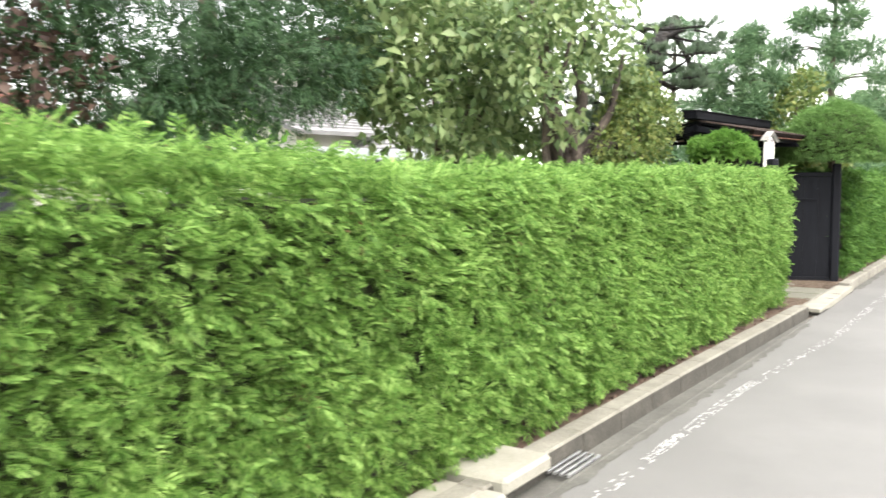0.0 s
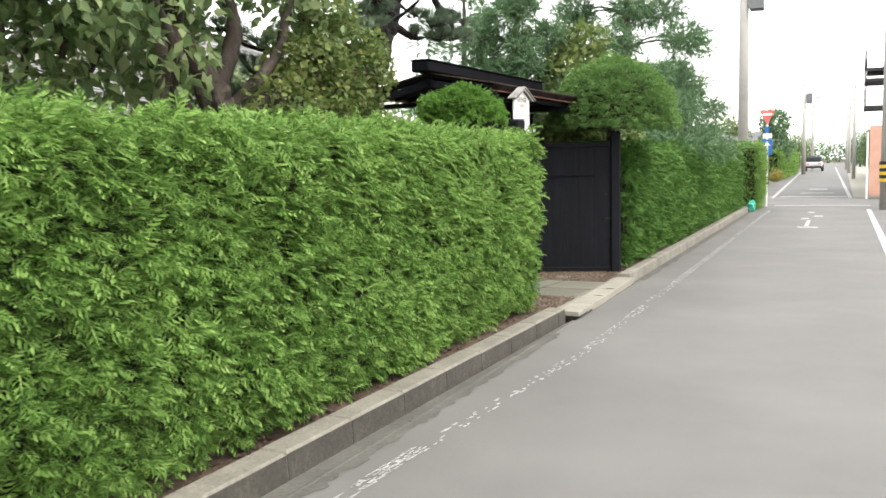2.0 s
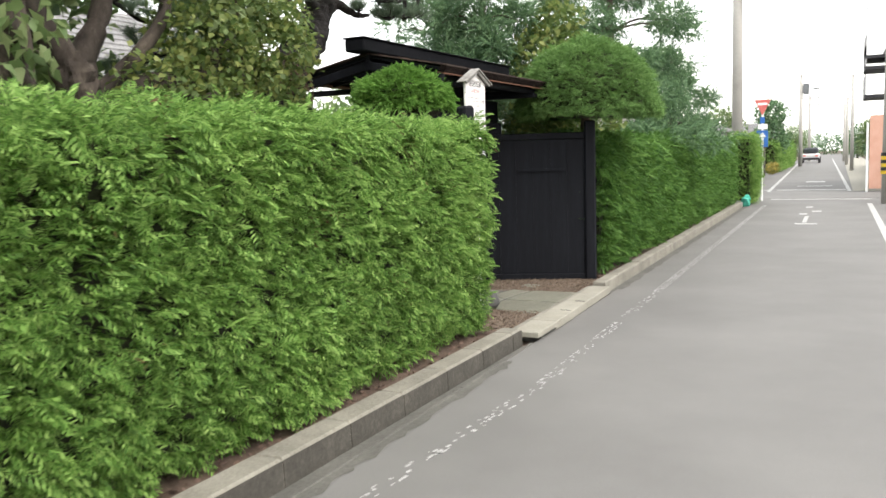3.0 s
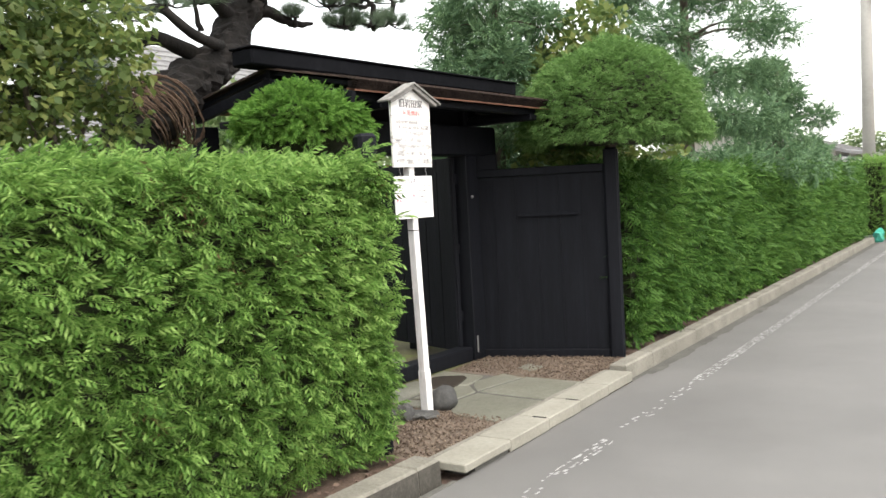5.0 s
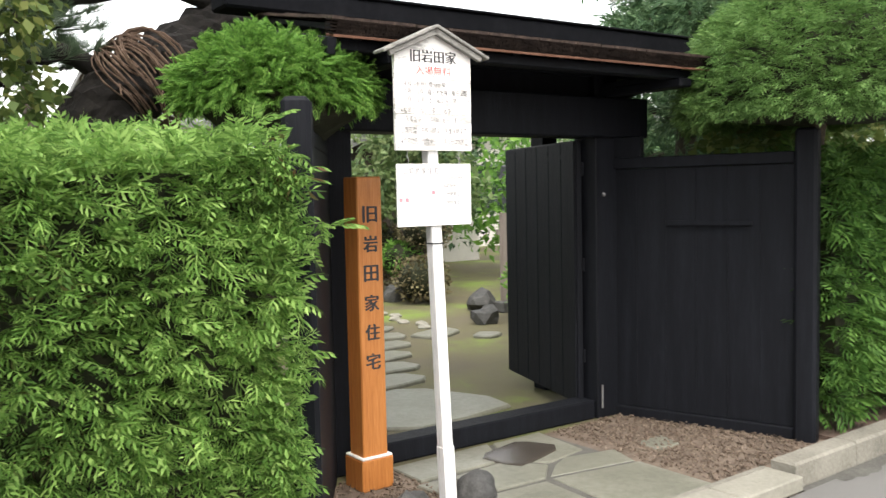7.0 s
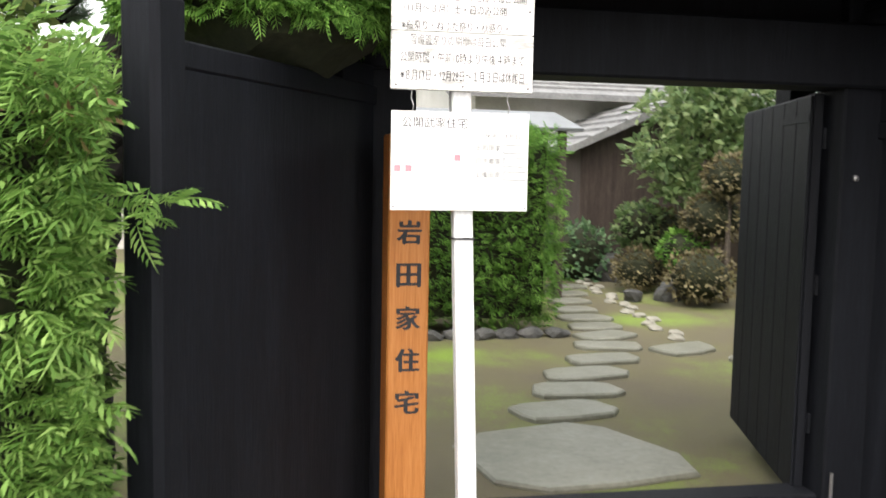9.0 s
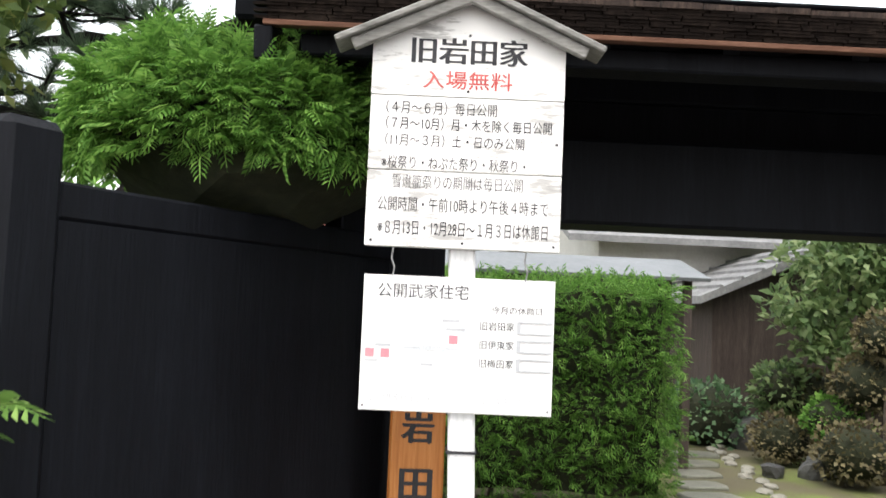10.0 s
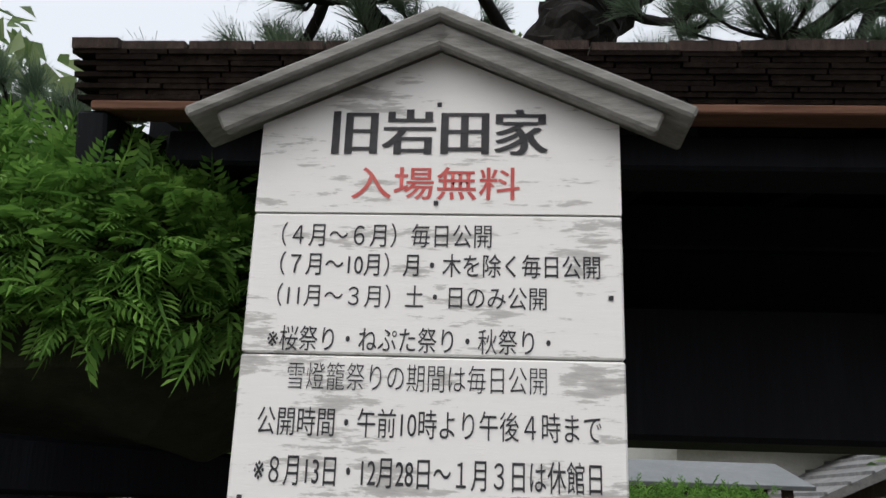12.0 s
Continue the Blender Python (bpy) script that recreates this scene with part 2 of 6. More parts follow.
def boulder(r, seed, flat=0.7, detail=2, rough=0.35):
    bm = bmesh.new()
    bmesh.ops.create_icosphere(bm, subdivisions=detail, radius=1)
    off = Vector((seed * 3.7, seed * 1.3, seed * 7.1))
    for v in bm.verts:
        k = 1 + rough * noise.noise(v.co * 1.3 + off) + rough * 0.3 * noise.noise(v.co * 4 + off)
        v.co = v.co * k
        v.co = Vector((v.co.x * r[0], v.co.y * r[1], v.co.z * r[2]))
    return bm


# a scaled, turned copy of one small template at every place, all in one mesh
def scatter_mesh(name, template, places, axes, scales):
    """template: (verts n x 3, faces m x k). axes: N x 3 x 3 rows x, y, z of each copy."""
    tv, tf = template
    n = len(places)
    v = np.einsum("vk,nkj->nvj", tv, axes) * scales[:, None, None] + places[:, None, :]
    f = tf[None] + (np.arange(n) * len(tv))[:, None, None]
    v, f = v.reshape(-1, 3), f.reshape(-1, tf.shape[1])
    me = bpy.data.meshes.new(name)
    me.vertices.add(len(v))
    me.vertices.foreach_set("co", v.astype(np.float32).ravel())
    k = tf.shape[1]
    me.loops.add(len(f) * k)
    me.loops.foreach_set("vertex_index", f.astype(np.int32).ravel())
    me.polygons.add(len(f))
    me.polygons.foreach_set("loop_start", (np.arange(len(f)) * k).astype(np.int32))
    me.update(calc_edges=True)
    me.validate()
    return me


def frond(pairs=5, spread=0.42, droop=0.35, lobe=0.5, slim=0.72):
    """A flat, drooping spray of scale leaves along x, about 1 long, z its upper side. Quads."""
    v, f = [], []

    def dip(x, y=0.0):
        return -droop * x * x - 0.22 * abs(y)

    w = 0.062 * slim + 0.06 / pairs
    for i in range(pairs):
        x0 = 0.08 + 0.92 * i / pairs
        ln = lobe * (1.0 - 0.62 * i / pairs) * (0.72 if i == 0 else 1)
        for s in (1, -1):
            x = x0 + (0.45 / pairs if s < 0 else 0)
            cx, cy = x + ln * 0.42, s * ln * spread * 0.95
            tx, ty = x + ln * 0.95, s * ln * spread * 1.55
            b = len(v)
            v += [(x, 0, dip(x)), (cx + w * 0.55, cy - s * w * 0.45, dip(cx, cy)), (tx, ty, dip(tx, ty) - 0.05), (cx - w * 0.5, cy + s * w * 0.5, dip(cx, cy) - 0.03)]
            f.append((b, b + 1, b + 2, b + 3) if s > 0 else (b, b + 3, b + 2, b + 1))
    b = len(v)
    v += [(0, 0, 0), (0.6, -0.035, dip(0.6)), (1.22, 0, dip(1.22)), (0.6, 0.035, dip(0.6))]
    f.append((b, b + 1, b + 2, b + 3))
    return np.array(v, float), np.array(f)


def frames_from(normals, up_mix, rng, lean=0.35, jitter=0.6):
    """Axes of copies: x along the growing direction near the normal, z the upper side."""
    n = len(normals)
    x = normals + np.array((0, 0, lean)) + rng.normal(0, jitter, (n, 3))
    x /= np.linalg.norm(x, axis=1)[:, None]
    u = np.array((0, 0, 1.0)) * up_mix + rng.normal(0, 0.5, (n, 3)) + normals * 0.35
    y = np.cross(u, x)
    y /= np.linalg.norm(y, axis=1)[:, None]
    z = np.cross(x, y)
    return np.stack((x, y, z), axis=1)


FROND = frond(pairs=4, spread=0.75, droop=0.45, lobe=0.42, slim=1.25)
FINE_FROND = frond(pairs=6, spread=0.85, droop=0.42, lobe=0.32, slim=1.1)
COARSE_FROND = frond(pairs=3)


def clumped(p, n, rng, cell, turn, depth):
    """Sprays of one twig lean the same way and stand in or out together."""
    key = np.floor(p / cell + rng.normal(0, 0.22, p.shape)).astype(np.int64)
    _, inv = np.unique(key, axis=0, return_inverse=True)
    inv = inv.ravel()
    lean = rng.normal(0, turn, (inv.max() + 1, 3))
    out = rng.uniform(-depth, depth * 0.5, inv.max() + 1)
    return p + n * out[inv][:, None], n + lean[inv]


def lumps(p, scale, amount, seed):
    return np.array([noise.noise(Vector(q) * scale + Vector((seed, seed, seed))) for q in p]) * amount


# ---- ground, road, kerbs ----
ground = part("ground", box(-220, 220, -120, 320, -0.4, -0.03), M_SOIL)
tagged(ground, "brown earth ground reaching to the horizon", "ground", kind="structure")
road = part("road", box(-1.12, 2.35, -20, 31, -0.3, 0.0), M_ASPHALT)
tagged(road, "pale grey worn asphalt lane", "road", kind="structure")
far_road = part("road", box(-3.2, 3.6, 31, 190, -0.3, 0.0), M_ASPHALT)
tagged(far_road, "pale grey asphalt lane beyond the crossing", "road", kind="structure")
verge = part("verge", box(-3.2, -1.125, 27.62, 30.99, -0.2, -0.002), M_ASPHALT)
tagged(verge, "paved corner beside the crossing", "pavement", kind="structure")
side_road = part("side_road", box(-60, 60, 31.2, 34.6, -0.2, 0.004), M_ASPHALT)
tagged(side_road, "pale grey asphalt side street crossing the lane", "road", kind="structure")
garden_ground = part("garden_ground", box(-40, -2.6, -6, 27, -0.03, 0.045), M_MOSS)
tagged(garden_ground, "mossy bare garden ground behind the gate", "ground", kind="structure")
bm = bmesh.new()
lo = [bm.verts.new(p) for p in ((-2.6, -6, -0.03), (-1.42, -6, -0.03), (-1.42, 5.5, -0.03), (-1.325, 10.42, -0.03), (-2.6, 10.42, -0.03))]
hi = [bm.verts.new((v.co.x, v.co.y, 0.075)) for v in lo]
bm.faces.new(hi)
for k in range(5):
    bm.faces.new((lo[k], lo[(k + 1) % 5], hi[(k + 1) % 5], hi[k]))
soil_strip = part("soil_strip", bm, M_SOIL)
tagged(soil_strip, "reddish soil strip under the hedge", "ground", kind="structure")
soil_strip_far = part("soil_strip", box(-2.6, -1.30, 13.75, 27.6, -0.03, 0.075), M_SOIL)
tagged(soil_strip_far, "dark soil strip under the clipped hedge", "ground", kind="structure")
forecourt = part("forecourt", box(-2.6, -1.32, 10.42, 13.75, -0.03, 0.05), M_CHIP)
tagged(forecourt, "forecourt bed of brown bark chips", "ground", kind="structure")


def kerb_face(y):
    return -1.29 + 0.018 * max(y - 5.5, 0) if y < 11 else -1.17


# darker copy of the kerb concrete, for shade on the upright face
M_KERBSHADE = rough_surface("shaded_kerb_face", (0.03, 0.028, 0.023), (0.055, 0.051, 0.042), (0.10, 0.093, 0.077), grain=40, stain=4, bump=0.4)
kerb = thing("kerb", "weathered concrete kerb along the hedge", "kerb", kind="structure")
kerb_far = thing("kerb", "weathered concrete kerb beside the clipped hedge", "kerb", kind="structure")
kerb_rnd = random.Random(4)
for owner, start, stop, wide in ((kerb, -3.0, 10.40, 0.175), (kerb_far, 13.02, 27.6, 0.15)):
    y = start
    while y < stop - 0.05:
        y2 = min(y + 0.6, stop)
        xa, xb = kerb_face(y), kerb_face(y2 - 0.004)
        h = 0.118 + kerb_rnd.uniform(-0.003, 0.003)
        bm = bmesh.new()
        low = [(xa - wide, y), (xa, y), (xb, y2 - 0.004), (xb - wide, y2 - 0.004)]
        top = [(xa - wide, y), (xa - 0.012, y), (xb - 0.012, y2 - 0.004), (xb - wide, y2 - 0.004)]
        va = [bm.verts.new((*p, -0.16)) for p in low]
        vb = [bm.verts.new((*p, h)) for p in top]
        bm.faces.new(vb)
        for k in range(4):
            bm.faces.new((va[k], va[(k + 1) % 4], vb[(k + 1) % 4], vb[k]))
        bmesh.ops.bevel(bm, geom=[e for e in bm.edges if e.verts[0] in vb and e.verts[1] in vb], offset=0.012, segments=1, affect="EDGES")
        stone = part("kerb_stone", bm, M_KERB, owner)
        # thin skin over the road side that paints the face's shade
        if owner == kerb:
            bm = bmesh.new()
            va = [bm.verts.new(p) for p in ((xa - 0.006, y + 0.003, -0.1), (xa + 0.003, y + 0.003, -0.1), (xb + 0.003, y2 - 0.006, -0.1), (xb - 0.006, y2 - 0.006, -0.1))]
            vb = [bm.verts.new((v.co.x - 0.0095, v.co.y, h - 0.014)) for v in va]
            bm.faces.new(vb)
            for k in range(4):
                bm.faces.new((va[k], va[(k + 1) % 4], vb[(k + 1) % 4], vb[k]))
            part("shade_face", bm, M_KERBSHADE, stone, "kerb face with shade painted dark")
        y = y2
gutter = thing("gutter", "narrow open concrete gutter between kerb and road", "gutter", kind="structure")
M_PAN = rough_surface("dirty_gutter_concrete", (0.05, 0.048, 0.042), (0.09, 0.088, 0.078), (0.14, 0.135, 0.12), grain=40, stain=3, bump=0.3)
for start, stop in ((-3.0, 10.42), (13.02, 27.6)):
    y = start
    while y < stop - 0.05:
        y2 = min(y + 2.0, stop)
        a, b = kerb_face(y), kerb_face(y2 - 0.01)
        if y < 11:
            part("channel_floor", box(min(a, b), -1.121, y, y2 - 0.005, -0.17, -0.024), M_PAN, gutter)
            part("channel_lip", box(-1.145, -1.118, y, y2 - 0.006, -0.0235, 0.006, 0.004), M_PAN, gutter)
        else:
            part("channel_floor", box(-1.169, -1.121, y, y2 - 0.005, -0.17, -0.004), M_PAN, gutter)
        y = y2
dirt = thing("edge_dirt", "dark grit washed along the road edge", "dirt", kind="structure")
dirt_rnd = random.Random(14)
y = -3.0
while y < 27:
    ln = dirt_rnd.uniform(0.3, 0.9)
    bm = bmesh.new()
    rows = []
    for k in range(9):
        wd = 0.05 + 0.05 * dirt_rnd.random() * math.sin(math.pi * k / 8)
        rows.append((bm.verts.new((-1.117 if y < 10 else -1.119, y + ln * k / 8, 0.003)), bm.verts.new((-1.117 + wd, y + ln * k / 8, 0.003))))
    for r0, r1 in zip(rows, rows[1:]):
        bm.faces.new((r0[0], r0[1], r1[1], r1[0]))
    if y + ln < 10.4 or y > 13.0:
        part("grit_patch", bm, M_PAN, dirt)
    y += ln
# gutter slabs that bridge the kerb channel before the gate
gutter_cover = thing("gutter_cover", "row of pale concrete slabs bridging the gutter", "paving", kind="structure")
slab_ys = (10.46, 10.98, 11.5, 12.0, 12.5, 13.0)
for y0, y1 in zip(slab_ys, slab_ys[1:]):
    sl = part("slab", box(-1.325, -1.09 - 0.015 * (y0 - 10.4), y0 + 0.006, y1 - 0.006, 0.03 if y0 < 10.5 else 0.002, 0.078, 0.006), M_SLAB, gutter_cover)
part("slab_bed", box(-1.32, -1.115, 10.60, 10.97, -0.05, 0.029), M_PAN, gutter_cover)
channel = part("channel_wall", box(-1.36, -1.328, 10.42, 13.0, -0.05, 0.074), M_KERB, gutter_cover)
M_HOLE = rough_surface("dark_slot", (0.01, 0.01, 0.01), (0.02, 0.02, 0.018), (0.03, 0.03, 0.028), rough=1.0)
for y in (11.5, 12.0):
    part("lifting_slot", box(-1.22, -1.13, y - 0.008, y + 0.008, 0.077, 0.0805), M_HOLE, gutter_cover)
# worn white edge lines of the road
road_line = thing("edge_line", "worn broken white edge line", "road marking", kind="structure")
line_rnd = random.Random(9)


def line_x(y):
    return -0.675 - 0.07 * min(max(9.2 - y, 0), 3.0)


y = -3.0
while y < 28:
    bm = bmesh.new()
    wear = noise.noise(Vector((y * 0.9, 3.0, 0)))
    dense = 0.85 if 3.9 < y < 4.7 or 5.6 < y < 6.3 else 0.6 if y > 13 else min(max(0.24 + wear * 0.6, 0.09), 0.5)
    s = y
    while s < y + 0.6:
        ln = line_rnd.uniform(0.012, 0.05)
        for u in (-0.034, -0.012, 0.012, 0.034):
            if line_rnd.random() < dense:
                x = line_x(s) + u + line_rnd.uniform(-0.006, 0.006)
                w = line_rnd.uniform(0.004, 0.013)
                q = [(x - w, s), (x + w * 0.6, s + line_rnd.uniform(-0.01, 0.01)), (x + w, s + ln), (x - w * 0.5, s + ln + line_rnd.uniform(-0.01, 0.01))]
                bm.faces.new([bm.verts.new((*p, 0.004)) for p in q])
        s += ln + 0.003
    part("paint_patch", bm, M_LINE, road_line)
    y += 0.6
for x, y_from, y_to, lean in ((1.80, -2, 28, 0.0), (-1.1, 35.5, 110, -0.022), (1.40, 35.5, 115, -0.013)):
    y = y_from
    while y < y_to:
        bm = bmesh.new()
        xa, xb = x + lean * (y - y_from), x + lean * (y + 1.9 - y_from)
        bm.faces.new([bm.verts.new(p) for p in ((xa - 0.06, y, 0.004), (xa + 0.06, y, 0.004), (xb + 0.06, y + 1.9, 0.004), (xb - 0.06, y + 1.9, 0.004))])
        part("paint_patch", bm, M_LINE, road_line)
        y += 1.92
side_walk = part("pavement", box(1.5, 3.55, 35.5, 120, 0.001, 0.012), M_SLAB)
tagged(side_walk, "pale paved strip along the far lane", "pavement", kind="structure")


# ---- hedges ----
def hedge(name, label, x0, x1, y0, y1, z_low, z_top, density, size, seed, template=FROND, mat=None, faces="fetT", grow=0.0):
    """A clipped hedge: a solid core coloured as inner shade, sprays over its front, ends and top."""
    rng = np.random.default_rng(seed)
    owner = thing(name, label, "hedge", ((x0 + x1) / 2, (y0 + y1) / 2, 0))
    inv = Matrix.Translation(-Vector(owner.location))
    P, N = [], []

    def lay(count, make, normal):
        u = rng.random((count, 2))
        p = make(u)
        P.append(p), N.append(np.tile(np.array(normal, float), (count, 1)))

    def top(y):
        return z_top + grow * np.clip((3.0 - y) / 3.0, 0, 1)

    hgt, wid, lng = z_top - z_low, x1 - x0, y1 - y0
    if "f" in faces:
        lay(int(lng * hgt * density), lambda u: np.stack((np.full(len(u), x1), y0 + u[:, 0] * lng, z_low + u[:, 1] * (top(y0 + u[:, 0] * lng) - z_low)), 1), (1, 0, 0.12))
    if "b" in faces:
        lay(int(lng * hgt * density * 0.4), lambda u: np.stack((np.full(len(u), x0), y0 + u[:, 0] * lng, z_low + u[:, 1] * hgt), 1), (-1, 0, 0.1))
    if "e" in faces:
        lay(int(wid * hgt * density), lambda u: np.stack((x0 + u[:, 0] * wid, y1 - 0.22 * (1 - u[:, 0]) ** 0.8, z_low + u[:, 1] * hgt), 1), (0, 1, 0.12))
    if "s" in faces:
        lay(int(wid * hgt * density), lambda u: np.stack((x0 + u[:, 0] * wid, np.full(len(u), y0), z_low + u[:, 1] * hgt), 1), (0, -1, 0.12))
    if "t" in faces:
        lay(int(wid * lng * density * 0.55), lambda u: np.stack((x0 + u[:, 0] * wid, y0 + u[:, 1] * lng, top(y0 + u[:, 1] * lng)), 1), (0, 0, 1))
    p, n = np.concatenate(P), np.concatenate(N)
    n = n / np.linalg.norm(n, axis=1)[:, None]
    # rounded edges and soft swellings
    sway = lumps(p, 1.6, 0.05, seed) + lumps(p, 6.0, 0.06, seed + 5) + lumps(p, 14.0, 0.04, seed + 9)
    depth = rng.uniform(-0.10, 0.015, len(p))
    low = np.clip((z_low + 0.45 - p[:, 2]) / 0.45, 0, 1)
    p = p + n * (sway + depth)[:, None]
    p[:, 0] -= np.where(n[:, 0] > 0.5, low * 0.10, 0)
    p[:, 1] -= np.where(n[:, 1] > 0.5, low * 0.12, 0)
    edge = np.clip((p[:, 2] - (z_top - 0.12)) / 0.12, 0, 1) * (n[:, 2] < 0.5)
    p = p - n * (edge * 0.06)[:, None]
    p, grow_dir = clumped(p, n, rng, 0.085, 0.5, 0.055)
    ax = frames_from(grow_dir, 1.3, rng, lean=0.25, jitter=0.34)
    me = scatter_mesh("foliage", template, p - np.array(owner.location), ax, rng.uniform(0.55, 1.35, len(p)) * size)
    fol = link_mesh("foliage", me, mat or M_THUJA, owner)
    fol["kind"] = "stuff"
    # solid filler block, its dark colour painting the shade behind the sprays
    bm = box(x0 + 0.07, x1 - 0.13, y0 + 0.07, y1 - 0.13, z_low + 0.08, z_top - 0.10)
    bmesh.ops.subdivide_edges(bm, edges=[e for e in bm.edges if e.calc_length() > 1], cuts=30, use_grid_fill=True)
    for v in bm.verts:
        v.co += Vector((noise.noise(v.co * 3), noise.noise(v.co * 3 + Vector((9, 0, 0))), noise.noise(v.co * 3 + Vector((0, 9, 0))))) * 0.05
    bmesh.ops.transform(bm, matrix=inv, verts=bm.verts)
    part("shade_core", bm, M_HEDGESHADE, owner, "solid dark core coloured as inner shade")
    k = y0 + 0.3
    i = 0
    while k < y1 - 0.12:
        i += 1
        base = Vector((x1 - 0.26 + 0.05 * math.sin(i * 2.1), k, 0.05)) - Vector(owner.location)
        part("stem", tube([base, base + Vector((0.02, 0.03, 0.3)), base + Vector((-0.02, 0.02, 0.7))], [0.028, 0.022, 0.015], 6, 0.2, i), M_TWIG, owner)
        k += 0.75
    return owner


front_hedge = hedge("clipped_hedge", "tall bright green clipped arborvitae hedge on a soil strip", -2.35, -1.475, -1.2, 10.43, 0.13, 1.712, 1950, 0.077, 1, grow=0.19, faces="fet")
hedge("clipped_hedge", "long darker green clipped hedge beyond the gate", -2.2, -1.36, 13.84, 27.4, 0.14, 1.66, 620, 0.125, 2, faces="fst", template=frond(pairs=4, lobe=0.5, spread=0.75, slim=1.1), mat=M_DARKHEDGE)


# ---- the gate ----
gate = thing("gate", "black-stained wooden gate with a small ridged roof, standing open", "gate", (-2.75, 12.25, 0.05))
gate.rotation_euler = (0, 0, radians(-2.5))
g_inv = -Vector(gate.location)


def gpart(name, bm, mat, parent=gate, label=""):
    bmesh.ops.translate(bm, vec=g_inv, verts=bm.verts)
    return part(name, bm, mat, parent, label)


for y in (11.27, 13.22):
    gpart("main_post", box(-2.86, -2.66, y - 0.10, y + 0.10, 0.05, 2.34, 0.008), M_BLACK)
    gpart("rear_post", box(-3.62, -3.48, y - 0.07 + (0.24 if y > 12 else -0.24), y + 0.07 + (0.24 if y > 12 else -0.24), 0.05, 2.115, 0.006), M_BLACK)
    gpart("tie_beam", box(-3.62, -2.02, y - 0.05, y + 0.05, 2.116, 2.165, 0.006), M_BLACK)
    gpart("bracket", box(-2.66, -2.16, y - 0.045, y + 0.045, 2.1655, 2.2, 0.006), M_BLACK)
gpart("lintel", box(-2.84, -2.62, 10.95, 13.56, 1.862, 2.115, 0.01), M_BLACK)
gpart("upper_beam", box(-2.80, -2.68, 10.95, 13.98, 2.245, 2.34, 0.006), M_BLACK)
gpart("front_purlin", box(-2.155, -2.065, 11.0, 13.93, 2.1655, 2.215, 0.005), M_BLACK)
gpart("infill_board", box(-2.75, -2.72, 11.37, 13.12, 2.1155, 2.245), M_BLACK)
gpart("threshold", box(-2.83, -2.68, 11.375, 13.115, 0.05, 0.17, 0.008), M_BLACK)
# roof: two low slopes of thin shingles with a thick stepped eave, a boxed ridge, barge boards
RIDGE_X, RIDGE_Z, EAVE_DX, EAVE_Z = -2.75, 2.455, 0.80, 2.285
ROOF_Y0, ROOF_Y1 = 10.93, 13.98
roof = gpart("roof", box(RIDGE_X - 0.02, RIDGE_X + 0.02, ROOF_Y0, ROOF_Y1, 2.345, 2.44), M_BLACK, label="small shingled gate roof")


def rpart(name, bm, mat, label=""):
    bmesh.ops.translate(bm, vec=g_inv, verts=bm.verts)
    return part(name, bm, mat, roof, label)


roof_rnd = random.Random(12)
for side in (1, -1):
    slope = Vector((side * EAVE_DX, 0, EAVE_Z - RIDGE_Z))
    ln = slope.length
    x = slope.normalized()
    y = Vector((0, 1, 0))
    z = x.cross(y) if side < 0 else y.cross(x) * -1
    if z.z < 0:
        z = -z
    m = Matrix.Translation((RIDGE_X, 0, RIDGE_Z)) @ Matrix((x, y, z)).transposed().to_4x4()
    rpart("sheathing", box(0.02, ln - 0.06, ROOF_Y0 + 0.02, ROOF_Y1 - 0.02, -0.055, -0.03, 0, m), M_BLACK)
    for c in range(7):
        bm = bmesh.new()
        yy = ROOF_Y0 - 0.02
        while yy < ROOF_Y1:
            w = roof_rnd.uniform(0.05, 0.11)
            a = c * 0.112 + roof_rnd.uniform(-0.008, 0.008)
            add_box(bm, a, min(a + 0.15, ln + roof_rnd.uniform(-0.012, 0.006)), yy, min(yy + w - 0.004, ROOF_Y1 + 0.02), -0.022 + 0.002 * c, -0.012 + 0.005 * roof_rnd.random() + 0.002 * c, 0, m)
            yy += w
        rpart("shingle_course", bm, M_ROOF, "brown weathered shingles")["kind"] = "stuff"
    # stacked butts at the eave edge, coloured as brown shingles in shade
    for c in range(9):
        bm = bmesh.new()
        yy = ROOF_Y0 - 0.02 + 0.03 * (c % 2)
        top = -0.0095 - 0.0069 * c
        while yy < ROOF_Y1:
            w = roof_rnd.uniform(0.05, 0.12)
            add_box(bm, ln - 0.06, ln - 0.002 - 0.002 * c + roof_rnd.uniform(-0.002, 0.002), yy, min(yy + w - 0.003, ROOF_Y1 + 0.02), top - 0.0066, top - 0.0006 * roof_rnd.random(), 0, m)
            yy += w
        rpart("eave_course", bm, M_EAVESHADE, "brown stacked shingle ends with shade in their colour")["kind"] = "stuff"
    rpart("eave_board", box(ln - 0.09, ln - 0.016, ROOF_Y0, ROOF_Y1, -0.0845, -0.0725, 0.002, m), M_EAVEWOOD, "reddish weathered eave board")
    for yy in (ROOF_Y0, ROOF_Y1):
        rpart("barge_board", box(-0.01, ln - 0.02, yy - 0.02, yy + 0.02, -0.16, -0.085, 0.004, m), M_BLACK)
    for k in range(10):
        yy = ROOF_Y0 + 0.16 + k * 0.303
        rpart("rafter", box(0.03, ln - 0.10, yy - 0.02, yy + 0.02, -0.105, -0.056, 0, m), M_BLACK)
